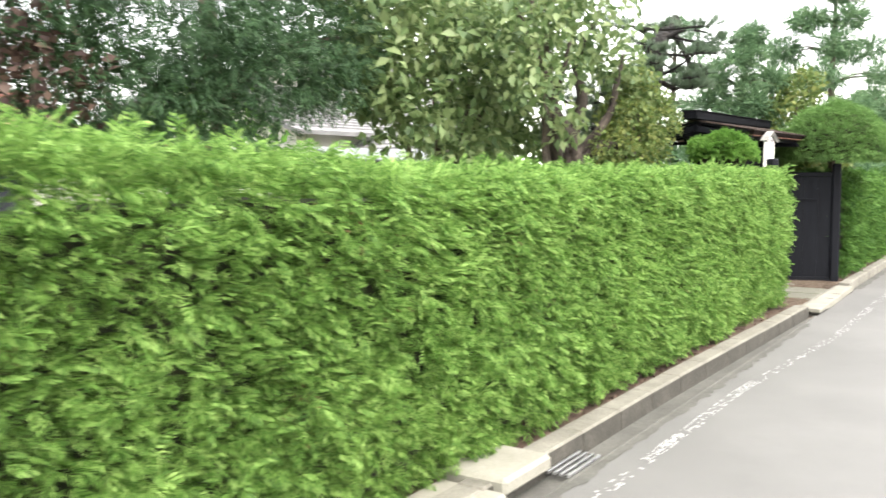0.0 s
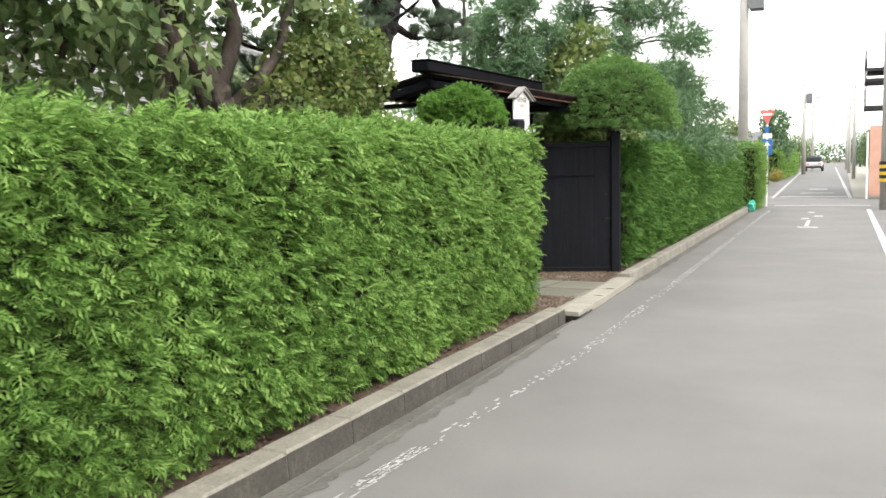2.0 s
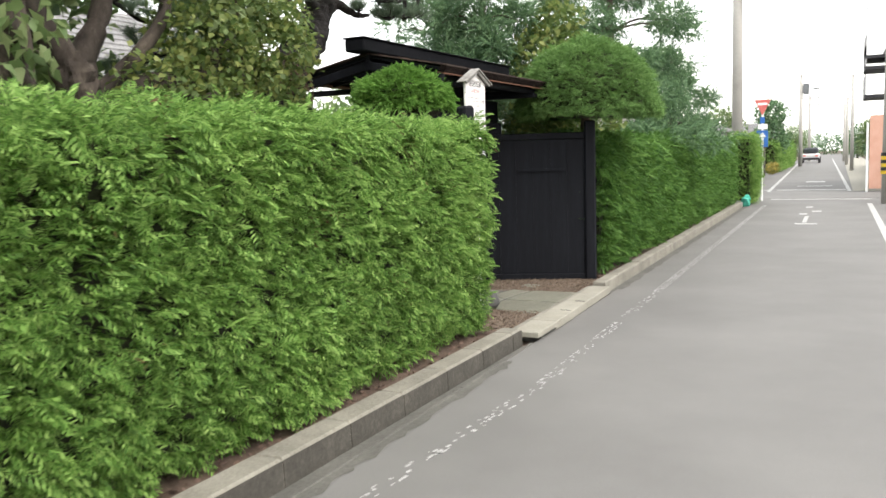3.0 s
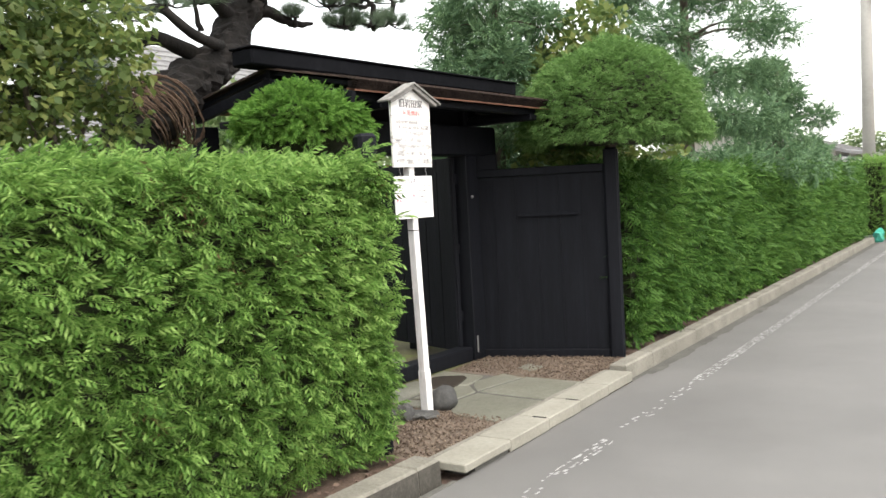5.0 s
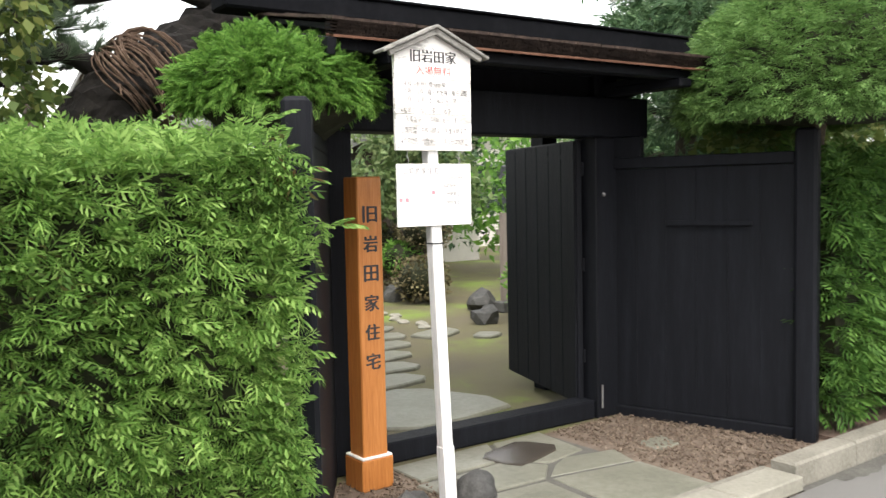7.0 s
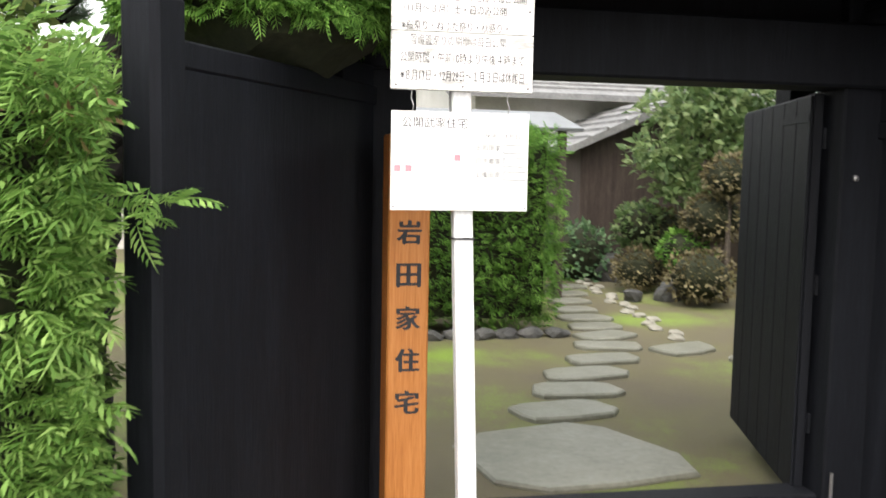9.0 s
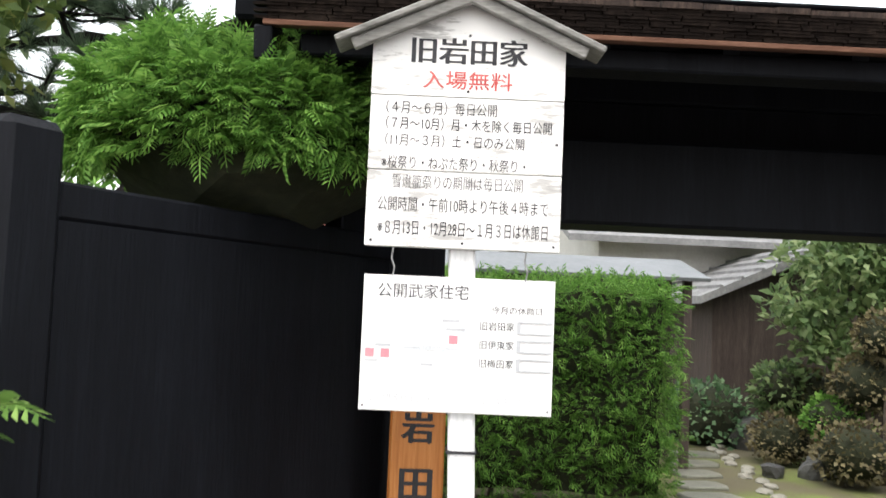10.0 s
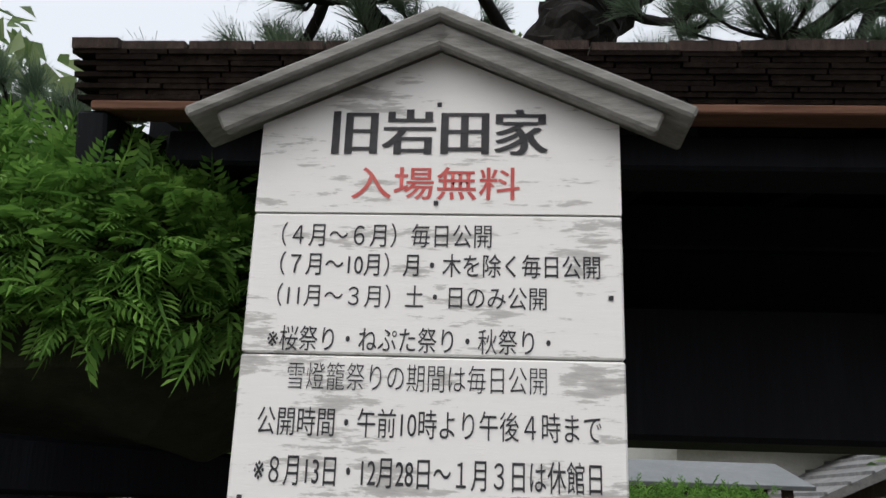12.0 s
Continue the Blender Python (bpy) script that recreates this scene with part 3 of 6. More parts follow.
for yy in (ROOF_Y0 + 0.025, ROOF_Y1 - 0.055):
    bm = bmesh.new()
    tri = [(RIDGE_X - 0.66, 2.212), (RIDGE_X + 0.66, 2.212), (RIDGE_X, 2.345)]
    fa, fb = [bm.verts.new((x, yy, z)) for x, z in tri], [bm.verts.new((x, yy + 0.03, z)) for x, z in tri]
    bm.faces.new(fa), bm.faces.new(fb[::-1])
    for k in range(3):
        bm.faces.new((fa[k], fa[(k + 1) % 3], fb[(k + 1) % 3], fb[k]))
    rpart("gable_board", bm, M_BLACK)
rpart("ridge_box", box(RIDGE_X - 0.10, RIDGE_X + 0.10, ROOF_Y0 - 0.22, ROOF_Y1 + 0.04, 2.436, 2.545, 0.012), M_RIDGE)
rpart("ridge_cap", box(RIDGE_X - 0.115, RIDGE_X + 0.115, ROOF_Y0 - 0.23, ROOF_Y1 + 0.05, 2.5455, 2.56, 0.005), M_RIDGE)
# the open leaf
leaf_m = Matrix.Translation((-2.78, 13.085, 0)) @ Matrix.Rotation(math.atan2(0.33, -1.10), 4, "Z")
leaf = gpart("door_leaf", box(0, 1.20, -0.02, 0.02, 0.13, 1.85, 0.004, leaf_m), M_BLACK, label="black plank door leaf swung open")
for k in range(6):
    bm = box(0.01 + k * 0.197, 0.2 + k * 0.197, 0.0205, 0.032, 0.14, 1.84, 0.002, leaf_m)
    bmesh.ops.translate(bm, vec=g_inv, verts=bm.verts)
    part("plank", bm, M_BLACK, leaf)
for z in (0.4, 1.0, 1.62):
    bm = box(0.0, 1.20, -0.06, -0.0205, z, z + 0.09, 0.004, leaf_m)
    bmesh.ops.translate(bm, vec=g_inv, verts=bm.verts)
    part("ledge", bm, M_BLACK, leaf)
M_STEEL = rough_surface("grey_steel", (0.2, 0.2, 0.2), (0.35, 0.35, 0.35), (0.5, 0.5, 0.5), rough=0.4, metal=0.8)
bm = box(0.02, 0.42, 0.033, 0.036, 1.735, 1.765, 0, leaf_m)
bmesh.ops.translate(bm, vec=g_inv, verts=bm.verts)
part("hinge_strap", bm, M_BLACK, leaf)


def wing(label, a, b, z_top, post_top, count):
    """A wall of upright black boards from the street post a to the gate post b."""
    owner = thing("wing_wall", label, "wall", (*a, 0.05))
    off = -Vector(owner.location)

    def wp(name, bm, mat=M_BLACK, parent=owner):
        bmesh.ops.translate(bm, vec=off, verts=bm.verts)
        return part(name, bm, mat, parent)

    A, B = Vector((*a, 0)), Vector((*b, 0))
    d = (B - A).normalized()
    ln = (B - A).length
    m = Matrix.Translation(A) @ Matrix((d, Vector((0, 0, 1)).cross(d), Vector((0, 0, 1)))).transposed().to_4x4()
    post = box(-0.055, 0.07, -0.055, 0.055, 0.03, post_top, 0.018, m)
    wp("post", post)
    w = (ln - 0.10) / count
    for k in range(count):
        dz = 0.001 * math.sin(k * 5.1)
        wp("board", box(0.072 + k * w, 0.072 + (k + 1) * w - 0.0008, -0.012 + dz, 0.012 + dz, 0.12, z_top - 0.072, 0.001, m))
    wp("backing_board", box(0.074, ln - 0.03, -0.0335, -0.0175, 0.119, z_top - 0.071, 0, m))
    wp("top_rail", box(0.072, ln, -0.035, 0.035, z_top - 0.07, z_top, 0.006, m))
    wp("bottom_rail", box(0.072, ln, -0.03, 0.03, 0.05, 0.118, 0.006, m))
    return owner, m, ln


wing_l, lm, ll = wing("black board wing wall of the gate, half behind the hedge", (-1.70, 10.535), (-2.70, 11.19), 1.80, 1.90, 6)
bm = box(ll - 0.26, ll - 0.02, -0.03, 0.03, 1.781, 1.869, 0.004, lm)
bmesh.ops.translate(bm, vec=-Vector(wing_l.location), verts=bm.verts)
part("upper_panel", bm, M_BLACK, wing_l)
wing_r, wm, wl = wing("black board wing wall of the gate beside the hedge", (-1.5, 13.67), (-2.70, 13.28), 1.73, 1.86, 6)
w_off = -Vector(wing_r.location)
bm = box(wl - 0.26, wl - 0.02, -0.03, 0.03, 1.731, 1.86, 0.004, wm)
bmesh.ops.translate(bm, vec=w_off, verts=bm.verts)
part("upper_panel", bm, M_BLACK, wing_r)
bm = bmesh.new()
bmesh.ops.create_uvsphere(bm, u_segments=10, v_segments=6, radius=0.014)
bmesh.ops.translate(bm, vec=Vector((-2.653, 13.18, 1.50)) + g_inv, verts=bm.verts)
part("boss", bm, M_STEEL, gate, "small pale metal boss")

# ---- the notice board ----
sign = thing("notice_board", "weathered white wooden notice board with a small gable roof", "notice board", (-1.9525, 11.349, 0.05))
sign.rotation_euler = (0, 0, radians(-3.2))


def weathered_white():
    m, t, b = nodes("flaking_white_paint")
    tc = t.nodes.new("ShaderNodeTexCoord")
    mp = add(t, "ShaderNodeMapping")
    mp.inputs["Scale"].default_value = (1, 5, 30)
    t.links.new(tc.outputs["Object"], mp.inputs["Vector"])
    a = add(t, "ShaderNodeTexNoise", Scale=1.5, Detail=8.0, Roughness=0.72)
    t.links.new(mp.outputs[0], a.inputs["Vector"])
    big = add(t, "ShaderNodeTexNoise", Scale=7.0, Detail=3.0)
    t.links.new(tc.outputs["Object"], big.inputs["Vector"])
    ma = t.nodes.new("ShaderNodeMath")
    ma.operation = "MULTIPLY_ADD"
    ma.inputs[1].default_value = 0.55
    t.links.new(big.outputs["Fac"], ma.inputs[0])
    t.links.new(a.outputs["Fac"], ma.inputs[2])
    r = ramp(t, ma.outputs[0], [(0.60, (0.80, 0.79, 0.77)), (0.835, (0.78, 0.77, 0.75)), (0.87, (0.50, 0.49, 0.47)), (1.0, (0.36, 0.35, 0.34))])
    t.links.new(r.outputs["Color"], b.inputs["Base Color"])
    b.inputs["Roughness"].default_value = 0.6
    bp = add(t, "ShaderNodeBump", Strength=0.25, Distance=0.003)
    t.links.new(a.outputs["Fac"], bp.inputs["Height"])
    t.links.new(bp.outputs[0], b.inputs["Normal"])
    return m


M_FLAKE = weathered_white()
Z0 = -0.05
HALF = 0.2035
part("post", beam((-0.035, 0.062, 0.0), (-0.035, 0.0, 1.76 + Z0), 0.056, 0.056, 0.005), M_WHITEPOST, sign)
part("post_foot", beam((-0.035, 0.064, 0.01), (-0.035, 0.052, 0.30), 0.062, 0.062, 0.003), M_WHITEPOST, sign, "greyed foot of the post")
part("post_joint", box(-0.0665, -0.0035, -0.0155, 0.0475, 1.30 + Z0, 1.306 + Z0), M_INK, sign, "dark band on the post")
for z0, z1 in ((1.723, 1.8825), (1.8845, 2.0415)):
    part("plank", box(-0.007, 0.012, -HALF, HALF, z0 + Z0, z1 + Z0, 0.002), M_FLAKE, sign)
bm = bmesh.new()
prof = [(-HALF, 2.0435), (HALF, 2.0435), (HALF, 2.150), (0, 2.242), (-HALF, 2.150)]
fr = [bm.verts.new((0.012, y, z + Z0)) for y, z in prof]
bk = [bm.verts.new((-0.007, y, z + Z0)) for y, z in prof]
bm.faces.new(fr), bm.faces.new(bk[::-1])
for k in range(5):
    bm.faces.new((fr[k], bk[k], bk[(k + 1) % 5], fr[(k + 1) % 5]))
part("gable_plank", bm, M_FLAKE, sign)
rl = math.hypot(0.283, 0.128)
ang = math.atan2(0.128, 0.283)
for s in (1, -1):
    m = Matrix.Translation((0, 0, 2.279 + Z0)) @ Matrix.Rotation(-s * ang, 4, "X")
    y0, y1 = (0.0, rl) if s > 0 else (-rl, 0.0)
    part("roof_board", box(-0.035, 0.058, y0, y1, -0.014, 0.0, 0.003, m), M_SIGNWOOD, sign)
    y0, y1 = (0.002, rl - 0.03) if s > 0 else (-rl + 0.03, -0.002)
    part("barge_board", box(0.028, 0.046, y0, y1, -0.040, -0.0145, 0.003, m), M_SIGNWOOD, sign, "pale greyed barge board")
part("lower_plate", box(-0.004, 0.006, -0.200, 0.198, 1.385 + Z0, 1.664 + Z0, 0.001), M_WHITE, sign, "white plate with a printed map")
for y in (-0.142, 0.135):
    part("wire_hook", tube([(0.005, y, 1.66 + Z0), (0.008, y + 0.004, 1.68 + Z0), (0.004, y - 0.003, 1.70 + Z0), (0.007, y, 1.725 + Z0)], [0.002] * 4, 5), M_STEEL, sign)
for y, z in ((0.0, 2.175), (0.0, 2.055), (0.0, 1.735), (-0.19, 1.735), (0.19, 1.735), (0.19, 1.95)):
    part("nail", box(0.012, 0.0135, y - 0.0025, y + 0.0025, z - 0.0025 + Z0, z + 0.0025 + Z0), M_INK, sign)


def lettering(text, y0, y1, z0, z1, x, mat, parent, name="lettering", bold=0.0, label=""):
    """Flat letters that fill the given strip of a board that faces +x."""
    cu = bpy.data.curves.new(name, "FONT")
    cu.body, cu.size, cu.offset = text, 1.0, bold
    ob = bpy.data.objects.new(name, cu)
    scene.collection.objects.link(ob)
    dg = bpy.context.evaluated_depsgraph_get()
    me = bpy.data.meshes.new_from_object(ob.evaluated_get(dg))
    bpy.data.objects.remove(ob)
    co = np.empty(len(me.vertices) * 3, np.float32)
    me.vertices.foreach_get("co", co)
    co = co.reshape(-1, 3)
    lo, hi = co.min(0), co.max(0)
    u = (co[:, 0] - lo[0]) / (hi[0] - lo[0])
    v = (co[:, 1] - lo[1]) / (hi[1] - lo[1])
    out = np.stack((np.full(len(u), x), y0 + u * (y1 - y0), z0 + v * (z1 - z0)), 1)
    me.vertices.foreach_set("co", out.astype(np.float32).ravel())
    me.materials.clear()
    me.update()
    return link_mesh(name, me, mat, parent, label)


def board_line(text, a, b, z0, z1, mat, bold=0.0):
    w = 2 * HALF
    if bold > 0.008:
        for k, d in enumerate((-0.0020, 0.0020)):
            lettering(text, -HALF + a * w + d, -HALF + b * w + d, z0 + Z0, z1 + Z0, 0.0131 + 0.0002 * k, mat, sign)
        bold = 0.0
    lettering(text, -HALF + a * w, -HALF + b * w, z0 + Z0, z1 + Z0, 0.0128, mat, sign, bold=bold)


board_line("旧岩田家", 0.205, 0.80, 2.113, 2.169, M_INK, 0.009)
board_line("入場無料", 0.264, 0.728, 2.059, 2.098, M_RED, 0.008)
board_line("（４月～６月）毎日公開", 0.082, 0.653, 2.003, 2.031, M_INK)
board_line("（７月～10月）月・木を除く毎日公開", 0.084, 0.94, 1.970, 1.997, M_INK, 0.004)
board_line("（11月～３月）土・日のみ公開", 0.084, 0.80, 1.935, 1.961, M_INK)
board_line("※桜祭り・ねぷた祭り・秋祭り・", 0.068, 0.81, 1.887, 1.914, M_INK)
board_line("雪燈籠祭りの期間は毎日公開", 0.13, 0.80, 1.846, 1.875, M_INK, -0.008)
board_line("公開時間・午前10時より午後４時まで", 0.061, 0.936, 1.798, 1.828, M_INK)
board_line("※８月13日・12月28日～１月３日は休館日", 0.064, 0.935, 1.748, 1.780, M_INK, 0.004)

# ---- the orange name post ----
name_post = thing("name_post", "varnished orange cedar post with black brush characters", "name post", (-2.49, 11.295, 0.05))
part("shaft", box(-0.065, 0.065, -0.072, 0.072, 0.0, 1.57, 0.006), M_ORANGE, name_post)
part("foot", box(-0.085, 0.085, -0.092, 0.092, 0.0, 0.16, 0.005), M_ORANGE, name_post)
part("foot_edge", box(-0.083, 0.083, -0.09, 0.09, 0.1605, 0.172, 0.004), M_WHITEPOST, name_post, "pale chamfer on the foot")
for k, ch in enumerate("旧岩田家住宅"):
    z = 1.385 - 0.147 * k
    for j, (dy, dz) in enumerate(((-0.0035, 0.0015), (0.0, -0.0015), (0.0035, 0.0005))):
        lettering(ch, -0.040 + dy, 0.040 + dy, z - 0.04 + dz, z + 0.04 + dz, 0.0656 + 0.0003 * j, M_INK, name_post, "character")

# ---- forecourt stones ----
round_stone = thing("round_stone", "rounded grey stone beside the sign post", "stone", (-1.93, 11.545, 0.05))
part("stone", boulder((0.095, 0.10, 0.095), 3, detail=3, rough=0.2), M_STONE, round_stone, smooth=True).location = (0, 0, 0.07)
for k, (x, y, rx, ry, rz) in enumerate(((-1.99, 11.25, 0.09, 0.10, 0.035), (-2.06, 11.15, 0.08, 0.07, 0.05), (-1.90, 11.30, 0.07, 0.09, 0.028), (-2.10, 11.30, 0.07, 0.08, 0.04), (-2.0, 11.18, 0.05, 0.07, 0.075))):
    st = thing("flat_stone", "dark flat stone heaped round the sign post", "stone", (x, y, 0.05), group="stones round the sign post")
    part("stone", boulder((rx, ry, rz), 11 + k, rough=0.5), M_STONE, st).location = (0, 0, rz * 0.7)
flags = thing("flagstone_paving", "irregular grey-green flagstones before the gate", "paving", (0, 0, 0), kind="structure")
part("joint_bed", box(-2.62, -1.375, 11.56, 12.60, 0.0505, 0.053), M_PAN, flags)
for poly in (((-1.37, 11.35), (-1.37, 11.98), (-1.95, 12.02), (-1.98, 11.70), (-1.80, 11.42)),
             ((-1.37, 12.0), (-1.37, 12.62), (-1.86, 12.62), (-1.96, 12.05)),
             ((-1.99, 11.72), (-1.97, 12.04), (-2.12, 12.20), (-2.32, 12.05), (-2.30, 11.66)),
             ((-1.98, 12.06), (-1.88, 12.62), (-2.10, 12.70), (-2.18, 12.36), (-2.11, 12.22)),
             ((-2.34, 11.50), (-2.33, 12.06), (-2.63, 12.2), (-2.63, 11.50)),
             ((-2.14, 12.22), (-2.33, 12.08), (-2.63, 12.22), (-2.63, 12.6), (-2.20, 12.55)),
             ((-2.0, 11.60), (-2.0, 11.68), (-2.31, 11.63), (-2.31, 11.45), (-2.1, 11.48)),
             ((-1.92, 12.85), (-1.92, 13.05), (-2.10, 13.10), (-2.10, 12.88))):
    cx, cy = sum(p[0] for p in poly) / len(poly), sum(p[1] for p in poly) / len(poly)
    bm = bmesh.new()
    f = bm.faces.new([bm.verts.new((cx + (x - cx) * 0.965, cy + (y - cy) * 0.965, 0.0)) for x, y in poly])
    g = bmesh.ops.extrude_face_region(bm, geom=[f])
    tv = [v for v in g["geom"] if isinstance(v, bmesh.types.BMVert)]
    bmesh.ops.translate(bm, vec=(0, 0, 0.062 + 0.006 * math.sin(cx * 30 + cy * 17)), verts=tv)
    bmesh.ops.bevel(bm, geom=[e for e in bm.edges if e.verts[0] in tv and e.verts[1] in tv], offset=0.006, segments=1, affect="EDGES")
    part("flagstone", bm, M_FLAG, flags)

bm = box(0.30, 0.82, 0.036, 0.046, 1.30, 1.33, 0.003, wm)
bmesh.ops.translate(bm, vec=w_off, verts=bm.verts)
part("ledge_strip", bm, M_BLACK, wing_r)
bm = tube([(-2.648, 13.15, 0.12), (-2.648, 13.15, 0.27)], [0.007, 0.007], 6)
bmesh.ops.translate(bm, vec=g_inv, verts=bm.verts)
part("drop_bolt", bm, M_STEEL, gate, "thin pale drop bolt")

# ---- printed plate ----
PX = 0.0066


def plate_bar(y0, y1, z0, z1, mat, name="printed_shape", x=PX):
    part(name, box(x - 0.0004, x, y0, y1, z0 + Z0, z1 + Z0), mat, sign)


lettering("公開武家住宅", -0.170, 0.018, 1.618 + Z0, 1.648 + Z0, PX, M_INK, sign)
lettering("今月の休館日", 0.068, 0.172, 1.592 + Z0, 1.608 + Z0, PX, M_INK, sign)
for k, row in enumerate(("旧岩田家", "旧伊東家", "旧梅田家")):
    z = 1.566 - 0.0385 * k
    lettering(row, 0.045, 0.116, z - 0.009 + Z0, z + 0.009 + Z0, PX, M_INK, sign)
    slot = part("slot_frame", box(PX - 0.0004, PX + 0.002, 0.121, 0.194, z + 0.009 + Z0, z + 0.0125 + Z0), M_GREYINK, sign, "grey rail for a closing-day card")
    part("slot_rail", box(PX - 0.0004, PX + 0.002, 0.121, 0.194, z - 0.0145 + Z0, z - 0.011 + Z0), M_GREYINK, slot)
    part("slot_end", box(PX - 0.0004, PX + 0.002, 0.121, 0.129, z - 0.0109 + Z0, z + 0.0089 + Z0), M_GREYINK, slot)
lettering("公開武家住宅以外への立ち入りはご遠慮ください。", -0.178, 0.180, 1.402 + Z0, 1.421 + Z0, PX, M_GREYINK, sign)
M_MAPROAD = rough_surface("pale_grey_print", (0.58, 0.61, 0.63), (0.63, 0.66, 0.68), (0.68, 0.70, 0.72), grain=30, stain=5, rough=0.6, bump=0.02)
M_MAPRED = rough_surface("faded_red_print", (0.62, 0.20, 0.24), (0.66, 0.25, 0.29), (0.72, 0.36, 0.38), grain=30, stain=5, rough=0.6, bump=0.02)
for y0, y1, z0, z1 in ((-0.134, -0.118, 1.462, 1.598), (0.004, 0.022, 1.425, 1.598), (-0.162, 0.034, 1.452, 1.464), (-0.080, -0.073, 1.464, 1.555), (-0.034, -0.027, 1.464, 1.555), (-0.112, 0.040, 1.512, 1.521)):
    plate_bar(y0, y1, z0, z1, M_MAPROAD, "map_road", PX - 0.0002 * (z1 - z0 > 0.05))
for y, z in ((-0.182, 1.503), (-0.150, 1.503), (-0.010, 1.535)):
    plate_bar(y - 0.009, y + 0.009, z - 0.009, z + 0.009, M_MAPRED, "map_mark", PX + 0.0003)
for y, z, w in ((-0.016, 1.574, 0.018), (-0.006, 1.556, 0.02), (-0.155, 1.519, 0.016), (-0.178, 1.487, 0.013), (-0.063, 1.482, 0.012)):
    plate_bar(y - w, y + w, z - 0.003, z + 0.003, M_GREYINK, "unreadable_print")
lettering("500ｍ", -0.072, -0.036, 1.510 + Z0, 1.523 + Z0, PX + 0.0006, M_GREYINK, sign)
for y0, y1 in ((-0.110, -0.078), (-0.030, 0.0)):
    plate_bar(y0, y1, 1.5155, 1.5175, M_GREYINK, "map_arrow", PX + 0.0006)
for y in (-0.192, 0.190):
    plate_bar(y - 0.002, y + 0.002, 1.392, 1.396, M_INK, "screw")


# ---- plants ----
def leaf_template(width=0.5, fold=0.10, curl=0.15):
    v = [(0, 0, 0), (0.45, width / 2, fold), (1, 0, -curl), (0.5, 0, 0), (0.45, -width / 2, fold)]
    return np.array(v, float), np.array([(0, 3, 2, 1), (0, 4, 2, 3)])


def tuft_template(count=26, seed=5, width=0.028):
    """A brush of pine needles that opens towards x."""
    rng = np.random.default_rng(seed)
    v, f = [], []
    for k in range(count):
        a = rng.uniform(0, 2 * math.pi)
        o = rng.uniform(0.12, 1.0)
        d = np.array((math.cos(o), math.sin(o) * math.cos(a), math.sin(o) * math.sin(a)))
        s = np.cross(d, (0.3, 0.5, 0.8))
        s /= np.linalg.norm(s)
        ln = rng.uniform(0.75, 1.1)
        b = len(v)
        root = d * 0.05 + np.array((rng.uniform(-0.35, 0.05), 0, 0))
        v += [root - s * width * 0.5, root + s * width * 0.5, root + d * ln + s * width * 0.2, root + d * ln - s * width * 0.2]
        f.append((b, b + 1, b + 2, b + 3))
    return np.array(v), np.array(f)


BROAD_LEAF = leaf_template(0.55)
SMALL_LEAF = leaf_template(0.8, 0.05, 0.1)
TUFT = tuft_template(34, 5, 0.026)


def crown(owner, clumps, template, size, mat, seed, name="crown", outward=0.7, up=0.8, lean=0.1, jitter=0.7, shell=0.45):
    """Leaves in loose clumps (x, y, z, rx, ry, rz, count), in world metres."""
    rng = np.random.default_rng(seed)
    P, N = [], []
    for x, y, z, rx, ry, rz, n in clumps:
        d = rng.normal(0, 1, (n, 3))
        d /= np.linalg.norm(d, axis=1)[:, None]
        r = (shell + (1 - shell) * rng.random(n) ** 0.6)[:, None]
        lump = (1 + 0.3 * np.array([noise.noise(Vector(q) * 2.2 + Vector((x, y, seed))) for q in d]))[:, None]
        P.append(np.array((x, y, z)) + d * r * lump * np.array((rx, ry, rz)))
        N.append(d * outward)
    p, n = np.concatenate(P), np.concatenate(N)
    ax = frames_from(n, up, rng, lean=lean, jitter=jitter)
    me = scatter_mesh(name, template, p - np.array(owner.location), ax, rng.uniform(0.65, 1.3, len(p)) * size)
    ob = link_mesh(name, me, mat, owner)
    return ob


def rough_trunk(owner, pts, r0, r1, mat, seed):
    """A thick old trunk with plated, furrowed bark."""
    pts = smooth_path([Vector(p) - Vector(owner.location) for p in pts], 14)
    n = len(pts)
    bm = tube(pts, [r0 + (r1 - r0) * i / (n - 1) for i in range(n)], 36, 0.0, seed)
    bm.normal_update()
    for v in bm.verts:
        plate = noise.cell(v.co * 13 + Vector((seed, 0, 0)))
        furrow = abs(noise.noise(v.co * 9 + Vector((0, seed, 0))))
        v.co += v.normal * (plate * 0.014 + furrow * 0.05 - 0.02 + 0.03 * noise.noise(v.co * 3))
    return part("trunk", bm, mat, owner)


def limb(owner, pts, r0, r1, mat, seed, name="limb", sides=8):
    pts = smooth_path([Vector(p) - Vector(owner.location) for p in pts], 6 if r0 > 0.05 else 4)
    n = len(pts)
    rnd = random.Random(seed)
    pts = [p + Vector((rnd.uniform(-1, 1), rnd.uniform(-1, 1), rnd.uniform(-1, 1))) * r0 * 0.14 if 0 < i < n - 1 else p for i, p in enumerate(pts)]
    return part(name, tube(pts, [r0 + (r1 - r0) * i / (n - 1) for i in range(n)], sides, 0.16, seed), mat, owner, smooth=True)


